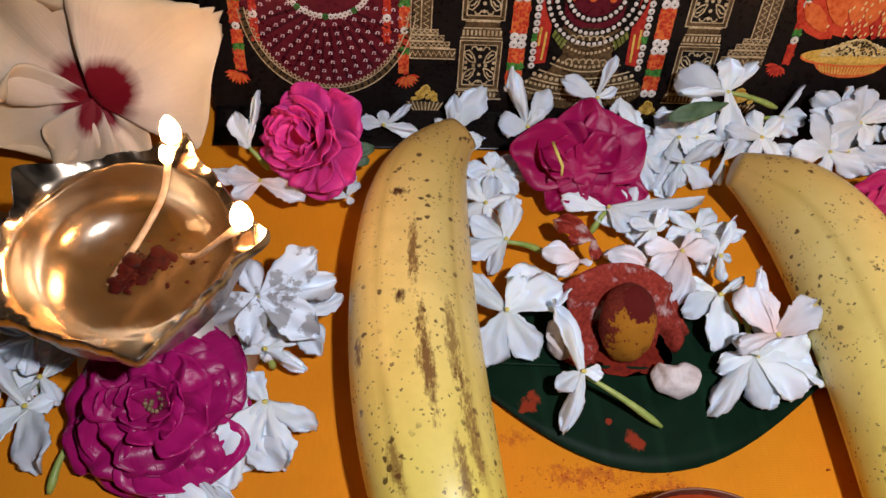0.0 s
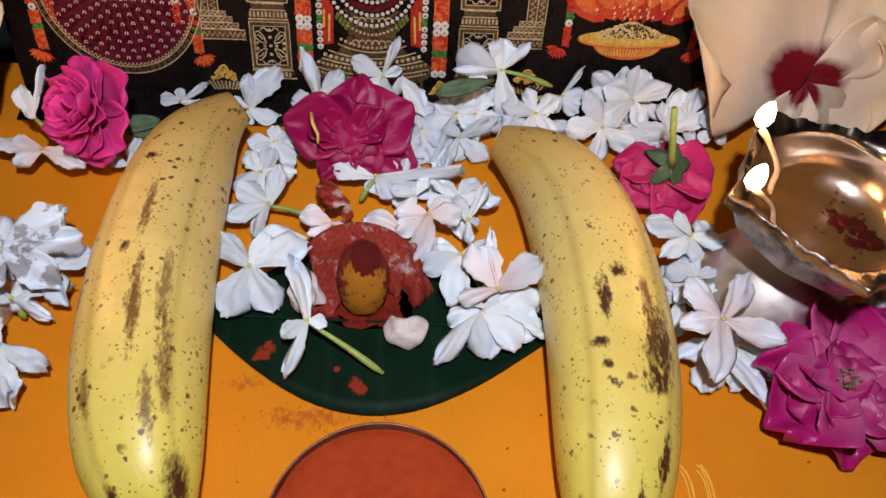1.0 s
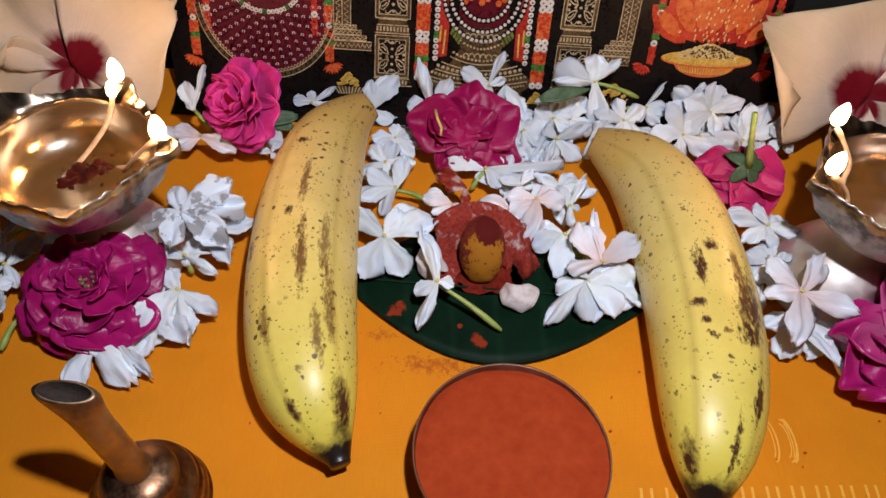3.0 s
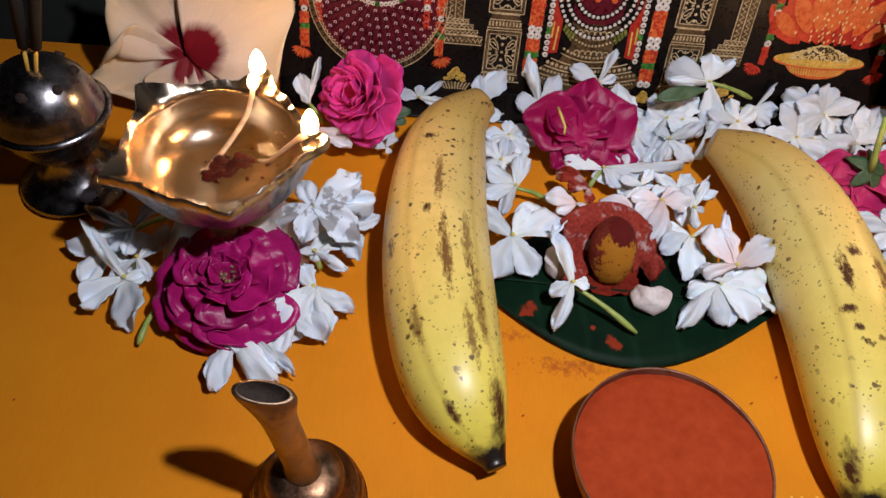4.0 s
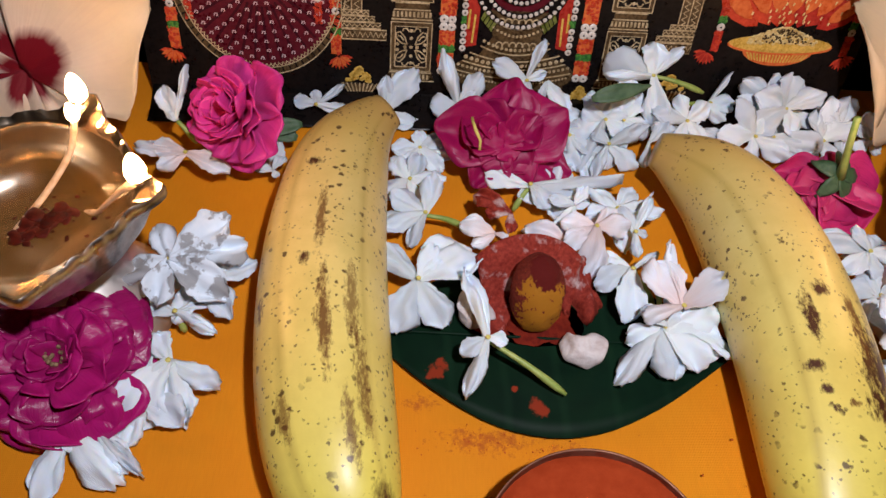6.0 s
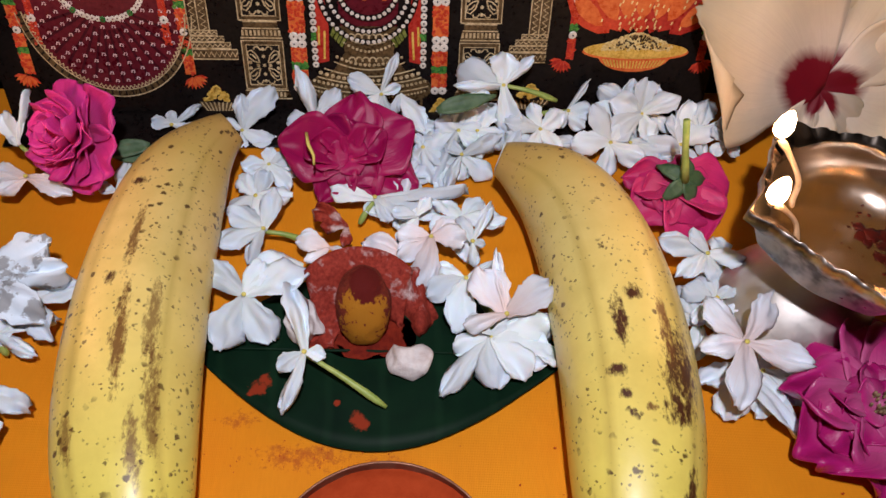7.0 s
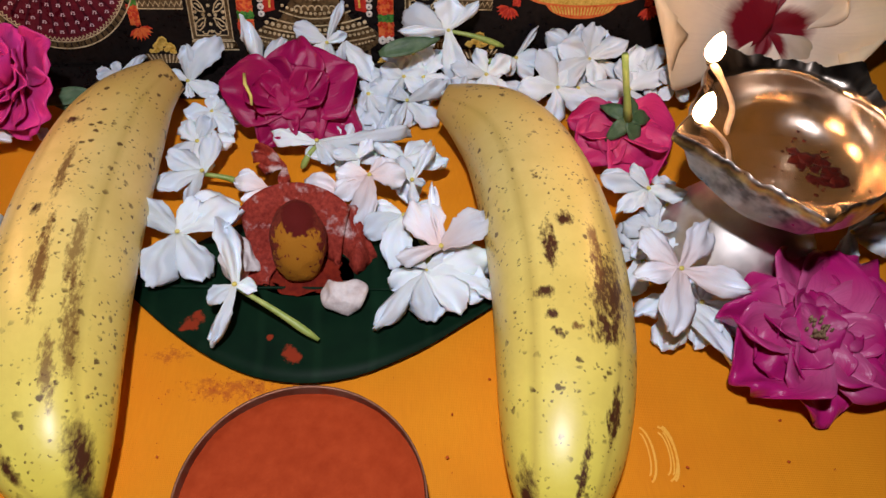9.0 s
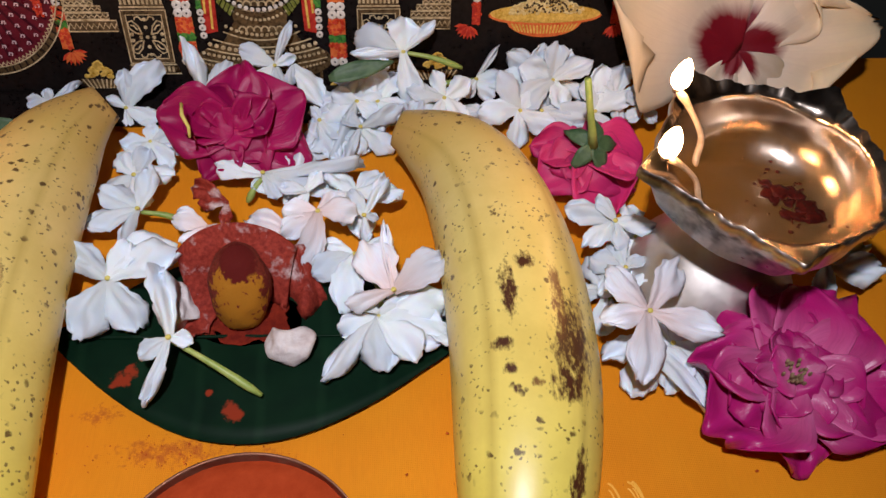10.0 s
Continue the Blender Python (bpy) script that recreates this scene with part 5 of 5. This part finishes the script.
def pillar(x0, x1):
    w = x1 - x0
    cx = (x0 + x1) / 2
    flat("pillar_plinth", ((x0 - 0.0020, 0.0098), (x1 + 0.0020, 0.0098), (x1 + 0.0006, 0.0140), (x0 - 0.0006, 0.0140)), "bronze", 1)
    lines, curls, beads, caps = [[(x0 - 0.0020, 0.0100), (x1 + 0.0020, 0.0100)], [(x0 - 0.0006, 0.0138), (x1 + 0.0006, 0.0138)]], [], [], []
    for lo in (0.0145, 0.0440, 0.0735, 0.1030):
        hi = lo + 0.0210
        cz = (lo + hi) / 2
        rect("pillar_panel", x0, x1, lo, hi, "bronze", 1)
        rect("panel_field", x0 + 0.0020, x1 - 0.0020, lo + 0.0020, hi - 0.0020, "black", 2)
        lines += [square(x0, x1, lo, hi), square(x0 + 0.0018, x1 - 0.0018, lo + 0.0018, hi - 0.0018)]
        for sx in (-1, 1):
            for sz in (-1, 1):
                leaf = [(0.10, 0.05), (0.16, 0.20), (0.28, 0.30), (0.38, 0.27), (0.36, 0.16), (0.24, 0.08), (0.10, 0.05)]
                curls.append([(cx + sx * a * w, cz + sz * b * w * 1.25) for a, b in leaf])
                curls.append([(cx + sx * a * w, cz + sz * b * w * 1.25) for a, b in ((0.18, 0.13), (0.26, 0.21), (0.33, 0.22))])
                curls.append([(cx + sx * a * w, cz + sz * b * w * 1.25) for a, b in ((0.05, 0.30), (0.12, 0.37), (0.20, 0.36), (0.22, 0.31))])
                beads.append((cx + sx * 0.34 * w, cz + sz * 0.07 * w))
        beads += [(cx, cz), (cx, cz + 0.22 * w), (cx, cz - 0.22 * w), (cx - 0.15 * w, cz), (cx + 0.15 * w, cz), (cx, cz + 0.40 * w), (cx, cz - 0.40 * w)]
        flat("cornice", ((x0, hi + 0.0002), (x1, hi + 0.0002), (x1 - 0.0010, hi + 0.0052), (x0 + 0.0010, hi + 0.0052)), "bronze", 1)
        rect("pillar_neck", x0 + 0.0016, x1 - 0.0016, hi + 0.0054, hi + 0.0083, "bronze", 1)
        lines += [[(x0, hi + 0.0012), (x1, hi + 0.0012)], [(x0 + 0.0010, hi + 0.0052), (x1 - 0.0010, hi + 0.0052)], [(x0 + 0.0016, hi + 0.0080), (x1 - 0.0016, hi + 0.0080)]]
        caps += [[(x0 + w * (i + 0.6) / 10.2, hi + 0.0022), (x0 + w * (i + 0.6) / 10.2, hi + 0.0044)] for i in range(10)]
    caps += [[(x0 + w * (i + 0.6) / 10.2, 0.0108), (x0 + w * (i + 0.6) / 10.2, 0.0130)] for i in range(10)]
    ribbons("pillar_moulding", lines, 0.00055, "gold", 3)
    ribbons("scroll_ornament", curls, 0.00060, "gold", 4)
    ribbons("egg_moulding", caps, 0.00095, "gold", 3)
    dots("rosette", beads, 0.00085, "gold", 4, 6)


pillar(0.0255, 0.0430)
pillar(0.1195, 0.1370)


def garland(x0, x1, bottom, seq, unit, top=0.16):
    """Strung blossoms: solid bands of colour, white rows with dark eyes."""
    z, k = bottom, 0
    w = x1 - x0
    cols = max(1, round(w / 0.0034))
    spots, eyes, grains = {}, [], {}
    rcoil = random.Random(int(1e5 * (x0 + 1)))
    while z < top:
        ink, count = seq[k % len(seq)]
        if ink == "white":
            rows = [(x0 + w * (i + 0.5) / cols, z + unit * (r + 0.5)) for r in range(count) for i in range(cols)]
            spots.setdefault(ink, []).extend(rows)
            eyes += rows
        else:
            rect("garland_band", x0, x1, z, z + unit * count, ink, 2)
            grains.setdefault(ink, []).extend((x0 + w * rcoil.random(), z + unit * count * rcoil.random()) for _ in range(int(14 * count * w / 0.007)))
        z += unit * count
        k += 1
    for ink, places in spots.items():
        dots("garland", places, min(w / cols, unit) * 0.62, ink, 3, 8)
    dots("blossom_eye", eyes, 0.00045, "black", 5, 5)
    for ink, places in grains.items():
        dots("garland", places, 0.00075, {"orange": "vermilion", "green": "leafgreen", "red": "vermilion"}[ink], 3, 5)


WIDE = (("white", 1), ("orange", 2), ("green", 1), ("orange", 2), ("white", 2), ("orange", 4), ("white", 2), ("orange", 4))
THIN = (("white", 4), ("green", 1), ("white", 4))
garland(0.0462, 0.0530, 0.0135, WIDE, 0.0032)
garland(0.1075, 0.1143, 0.0125, WIDE, 0.0032)
garland(0.0554, 0.0578, 0.0240, THIN, 0.0030)
garland(0.1024, 0.1048, 0.0240, THIN, 0.0030)


def tassel(cx, cz, turn, ink):
    for k in range(9):
        a = radians(turn - 64 + 16 * k)
        c, s = math.cos(a), math.sin(a)
        flat("tassel_petal", [(cx + u * c * 0.0062 - e * s * 0.0009, cz + u * s * 0.0062 + e * c * 0.0009) for u, e in ((0.1, 0), (0.6, 1), (1, 0), (0.6, -1))], ink if k % 2 else "vermilion", 3 + k % 2)


# stepped side pillars with zigzag bands
for s, x in ((1, 0.0045), (-1, 0.1580)):
    lo, hi = min(x, x + s * 0.0085), max(x, x + s * 0.0085)
    rect("side_pillar", lo, hi, 0.0385, 0.150, "bronze", 1)
    tiers = [(0.0275, 0.0190, 0.0042), (0.0322, 0.0165, 0.0024), (0.0350, 0.0140, 0.0022), (0.0376, 0.0115, 0.0020)]
    lines, zigs = [[(lo, 0.0385), (lo, 0.150)], [(hi, 0.0385), (hi, 0.150)], [((lo + hi) / 2, 0.0385), ((lo + hi) / 2, 0.150)]], []
    for z, wide, tall in tiers:
        a, b = min(x, x + s * wide), max(x, x + s * wide)
        rect("side_step", a, b, z, z + tall, "bronze", 2)
        lines.append(square(a, b, z, z + tall))
        n = int(wide / 0.0011)
        zigs.append([(a + (b - a) * i / n, z + tall * (0.25 + 0.5 * (i % 2))) for i in range(n + 1)])
    for f in (0.25, 0.75):
        zigs.append([(lo + (hi - lo) * (f + (0.13 if i % 2 else -0.13)), 0.0395 + 0.0013 * i) for i in range(84)])
    ribbons("step_moulding", lines, 0.00050, "gold", 4)
    ribbons("zigzag_ornament", zigs, 0.00055, "gold", 4)

# round pleated robe with sprigs and a beaded border
RX, RZ = -0.0290, 0.0500
flat("robe", disc(RX, RZ, 0.0350, 0.0385, 40), "maroon", 1)
ribbons("robe_pleat", [[(RX + r * math.cos(radians(a)), RZ + 1.1 * r * math.sin(radians(a))) for r in (0.010, 0.020, 0.0305)] for a in range(196, 350, 11)], 0.0011, "wine", 2)
sprigs = []
for n, r in enumerate((0.0090, 0.0125, 0.0160, 0.0195, 0.0230, 0.0265, 0.0295)):
    step_a = 0.0046 / r * 57.3
    for i in range(int(200 / step_a)):
        a = radians(170 + step_a * (i + 0.5 * (n % 2)))
        x, z = RX + r * math.cos(a), RZ + 1.1 * r * math.sin(a)
        sprigs.append([(x - 0.0007, z - 0.0006), (x - 0.0003, z + 0.0005), (x + 0.0006, z + 0.0004), (x + 0.0007, z - 0.0004), (x + 0.0002, z - 0.0005)])
ribbons("robe_sprig", sprigs, 0.00055, "pinkwhite", 3)
edge = [[(RX + f * 0.0350 * math.cos(radians(a)), RZ + f * 0.0385 * math.sin(radians(a))) for a in range(186, 355, 4)] for f in (0.985, 0.925)]
ribbons("robe_border", edge[:1], 0.0030, "bronze", 2)
ribbons("robe_border", [[(RX + q * 0.0350 * math.cos(radians(a)), RZ + q * 0.0385 * math.sin(radians(a))) for q in (0.955, 1.012)] for a in range(188, 354, 5)], 0.0007, "black", 4)
ribbons("robe_border", [[(RX + (0.905 + 0.035 * (i % 2)) * 0.0350 * math.cos(radians(188 + 1.6 * i)), RZ + (0.905 + 0.035 * (i % 2)) * 0.0385 * math.sin(radians(188 + 1.6 * i))) for i in range(104)]], 0.0007, "gold", 3)
ribbons("robe_border", [[(RX + q * 0.0350 * math.cos(radians(a)), RZ + q * 0.0385 * math.sin(radians(a))) for a in range(186, 355, 4)] for q in (0.945, 1.020)], 0.0005, "gold", 5)
chain = [(RX + 0.017 * math.cos(radians(a)), 0.0560 + 0.0125 * math.sin(radians(a))) for a in range(190, 351, 7)]
dots("robe_chain", chain, 0.0013, "white", 4, 7)
dots("robe_chain", chain[5::6], 0.0014, "green", 5, 7)
dots("blossom_eye", chain, 0.0004, "maroon", 6, 5)
for x, s in ((-0.0660, -1), (0.0020, 1)):
    garland(x - 0.0022, x + 0.0022, 0.0205, (("orange", 3), ("green", 1), ("orange", 2), ("white", 1)), 0.0028)
    garland(x - 0.0072 * s - 0.0015, x - 0.0072 * s + 0.0015, 0.0330, (("red", 3), ("white", 1)), 0.0030)
    tassel(x + 0.0010 * s, 0.0200, -90 + 18 * s, "orange")

# pedestal with beaded tiers, pearls, cuffs and striped drapes
flat("pedestal_base", disc(0.0800, 0.0150, 0.0280, 0.0090, 30), "bronze", 1)
flat("pedestal_tier", ((0.0590, 0.0175), (0.1010, 0.0175), (0.0950, 0.0240), (0.0905, 0.0310), (0.0930, 0.0420), (0.0670, 0.0420), (0.0695, 0.0310), (0.0650, 0.0240)), "bronze", 2)
for z, w, r in ((0.0105, 0.0245, 0.0006), (0.0150, 0.0245, 0.0008), (0.0185, 0.0215, 0.0010), (0.0255, 0.0140, 0.0008), (0.0315, 0.0105, 0.0007)):
    dots("beading", [(0.0800 + w * t, z + 0.0035 * t * t) for t in np.linspace(-1, 1, int(w * 2 / (2.3 * r)))], r, "gold", 4, 6)
ribbons("tier_moulding", [[(0.0800 + w * t, z + 0.0035 * t * t) for t in np.linspace(-1, 1, 15)] for z, w in ((0.0128, 0.0262), (0.0168, 0.0230), (0.0205, 0.0200), (0.0235, 0.0155), (0.0345, 0.0110))], 0.0006, "gold", 4)
ribbons("waist_ornament", [[(0.0800 + x0 + 0.0014 * math.cos(radians(a)), z0 + 0.0015 * math.sin(radians(a))) for a in range(-20, 201, 20)] for z0 in (0.0275, 0.0375) for x0 in (-0.0075, -0.0045, -0.0015, 0.0015, 0.0045, 0.0075)], 0.0006, "gold", 4)
for w, d in ((0.0205, 0.0225), (0.0172, 0.0180), (0.0125, 0.0125)):
    pearls = [(0.0800 + w * math.cos(radians(a)), 0.0580 + d * math.sin(radians(a))) for a in np.arange(182, 359, 0.0024 / w * 57.3)]
    dots("pearl_string", pearls, 0.00095, "white", 5, 8)
    ribbons("pearl_shadow", [pearls], 0.0026, "black", 4)
flat("drape", ((0.0680, 0.0420), (0.0920, 0.0420), (0.1000, 0.1500), (0.0600, 0.1500)), "maroon", 1)
dots("drape_trim", [(0.0700 + 0.0028 * k, 0.0540 + 0.0020 * (k % 3)) for k in range(8)], 0.0017, "orange", 3, 7)
for s in (-1, 1):
    flat("cuff", [(0.0800 + s * a, b) for a, b in ((0.0115, 0.0330), (0.0165, 0.0385), (0.0150, 0.0420), (0.0095, 0.0365))], "olive", 4)
    ribbons("cuff_line", [[(0.0800 + s * (0.0115 + 0.0013 * k - 0.0020), 0.0330 + 0.0014 * k + 0.0035), (0.0800 + s * (0.0115 + 0.0013 * k), 0.0330 + 0.0014 * k)] for k in range(4)], 0.0004, "black", 5)
    flat("side_drape", [(0.0800 + s * a, b) for a, b in ((0.0175, 0.0270), (0.0225, 0.0260), (0.0222, 0.0600), (0.0190, 0.0600), (0.0170, 0.0420))], "red", 2)
    ribbons("drape_stripe", [[(0.0800 + s * 0.0195, 0.0280), (0.0800 + s * 0.0188, 0.0400)], [(0.0800 + s * 0.0215, 0.0340), (0.0800 + s * 0.0212, 0.0420)]], 0.0009, "yellow", 3)

# golden dish with coins, lotus petals above it
flat("dish_bowl", disc(0.1985, 0.0310, 0.0165, 0.0075, 24, 180, 360), "orange", 1)
ribbons("dish_rib", [[(0.1985 + 0.0150 * t, 0.0305), (0.1985 + 0.0120 * t, 0.0262 - 0.0012 * (1 - t * t))] for t in np.linspace(-1, 1, 19)], 0.0007, "yellow", 2)
flat("dish", disc(0.1985, 0.0330, 0.0240, 0.0040, 30), "yellow", 2)
ribbons("dish_rim", [[(0.1985 + 0.0240 * math.cos(radians(a)), 0.0330 + 0.0040 * math.sin(radians(a))) for a in range(180, 361, 10)]], 0.0009, "orange", 3)
rcoin = random.Random(4)
dots("coin_mound", [(0.1985 + 0.0175 * (2 * rcoin.random() - 1) * (1 - (k / 260) ** 1.5), 0.0335 + 0.0070 * k / 240) for k in range(240)], 0.00085, "coin", 4, 6)
dots("coin_gap", [(0.1985 + 0.0150 * (2 * rcoin.random() - 1) * (1 - k / 110), 0.0340 + 0.0060 * k / 90) for k in range(90)], 0.0005, "bronze", 6, 5)
for k, (x, z, a, size) in enumerate(((0.1740, 0.0500, 140, 1.0), (0.2230, 0.0500, 40, 1.0), (0.1810, 0.0560, 122, 1.2), (0.2160, 0.0560, 58, 1.2), (0.1895, 0.0590, 104, 1.3), (0.2075, 0.0590, 76, 1.3), (0.1985, 0.0600, 90, 1.4))):
    c, s = math.cos(radians(a)), math.sin(radians(a))
    outline = ((-1.2, 0), (-0.9, 0.6), (-0.3, 1.0), (0.3, 1.0), (0.8, 0.5), (1.05, 0), (0.8, -0.5), (0.3, -1.0), (-0.3, -1.0), (-0.9, -0.6))
    flat("lotus_petal", [(x + u * c * 0.012 * size - w * s * 0.0062 * size, z + u * s * 0.012 * size + w * c * 0.0062 * size) for u, w in outline], "red" if k % 2 else "vermilion", 2 + k % 3)
    flat("lotus_blush", [(x + u * c * 0.008 * size - w * s * 0.0034 * size, z + u * s * 0.008 * size + w * c * 0.0034 * size) for u, w in outline], "orange", 5 + k % 3)
ribbons("coin_shower", [[(x, z), (x + 0.0004, z + 0.0013)] for x, z in ((0.1985 + rcoin.gauss(0, 0.0085), 0.042 + 0.032 * rcoin.random()) for _ in range(110))], 0.0007, "coin", 9)
for x, s in ((0.1690, -1), (0.2290, 1)):
    garland(x - 0.0018, x + 0.0018, 0.0290, (("red", 3), ("white", 1), ("green", 1)), 0.0030)
    tassel(x - 0.0030 * (s < 0), 0.0290, -90 + 20 * s, "red")
# little pots and heaps along the lower edge
for x, z, w in ((0.0120, 0.0110, 0.0085), (0.1530, 0.0130, 0.0095), (0.1120, 0.0060, 0.0065)):
    flat("pot", disc(x, z - 0.0030, w, 0.0050, 18, 180, 360), "bronze", 1)
    ribbons("pot_rib", [[(x + 0.9 * w * t, z - 0.0030), (x + 0.6 * w * t, z - 0.0072)] for t in np.linspace(-1, 1, 9)], 0.0006, "gold", 2)
    dots("grain_mound", [(x + w * 0.75 * (2 * rcoin.random() - 1) * (1 - k / 44), z - 0.0020 + 0.0060 * k / 40) for k in range(40)], 0.0011, "yellow", 3, 7)
rect("tall_lamp", 0.1025, 0.1037, 0.0040, 0.0150, "bronze", 2)

# ---------------------------------------------------------------- gold weave marks on the cloth
GILT = plain("gold_woven_thread", (0.86, 0.40, 0.03), (0.95, 0.52, 0.08), 0.45, 0, 900.0, 0.0002)
MOTIF = thing("woven_motif", (0.178, 0.080, 0), "faint gold mark woven into the orange cloth", "woven mark")


def thread(name, pts, r):
    """A flat gold stroke lying on the cloth."""
    line = []
    for (ax, ay), (bx, by) in zip(pts, pts[1:]):
        n = max(2, int(math.hypot(bx - ax, by - ay) / 0.0025))
        line += [(ax + (bx - ax) * k / n, ay + (by - ay) * k / n) for k in range(n)]
    line.append(pts[-1])
    rows = []
    for k, (x, y) in enumerate(line):
        ax, ay = line[max(k - 1, 0)]
        bx, by = line[min(k + 1, len(line) - 1)]
        d = math.hypot(bx - ax, by - ay)
        ox, oy = -(by - ay) / d * r, (bx - ax) / d * r
        rows.append([(x + f * ox, y + f * oy, cloth_height(x + f * ox, y + f * oy) + 0.00022) for f in (-1, 0, 1)])
    sheet(name, rows, GILT, MOTIF)


for k in range(10):
    x = 0.1352 + 0.0094 * k
    for dx in (0.0, 0.0038):
        thread("bar", ((x + dx, 0.0722 + 0.0004 * k), (x + dx + 0.0006, 0.0812 + 0.0004 * k)), 0.00055)
thread("bar", ((0.1333, 0.0695), (0.2241, 0.0727)), 0.00028)
for k in range(7):
    thread("bar", ((0.1666 + 0.0040 * k, 0.0640), (0.1672 + 0.0040 * k, 0.0670)), 0.00028)
for x, w in ((0.1888, 0.0034), (0.1945, 0.0046), (0.1962, 0.0030)):
    thread("arc", [(x + w * math.cos(radians(a)), 0.1015 + 0.0090 * math.sin(radians(a))) for a in range(-80, 81, 16)], 0.00036)
    thread("arc", [(x + 0.55 * w * math.cos(radians(a)), 0.1015 + 0.0070 * math.sin(radians(a))) for a in range(-80, 81, 16)], 0.00026)

# ---------------------------------------------------------------- powder crumbs on cloth and leaf
crumb_patch("powder_specks", 0.060, 0.129, 0.0000, 0.011, 0.0035, 90, 0.00030, "fine red powder specks spilled on the cloth", 1)
crumb_patch("powder_specks", 0.086, 0.1235, 0.0000, 0.006, 0.0030, 60, 0.00030, "fine red powder specks spilled on the cloth", 3)
crumb_patch("powder_specks", 0.100, 0.105, 0.0003, 0.085, 0.022, 60, 0.00055, "fine red powder specks spilled on the cloth", 2)
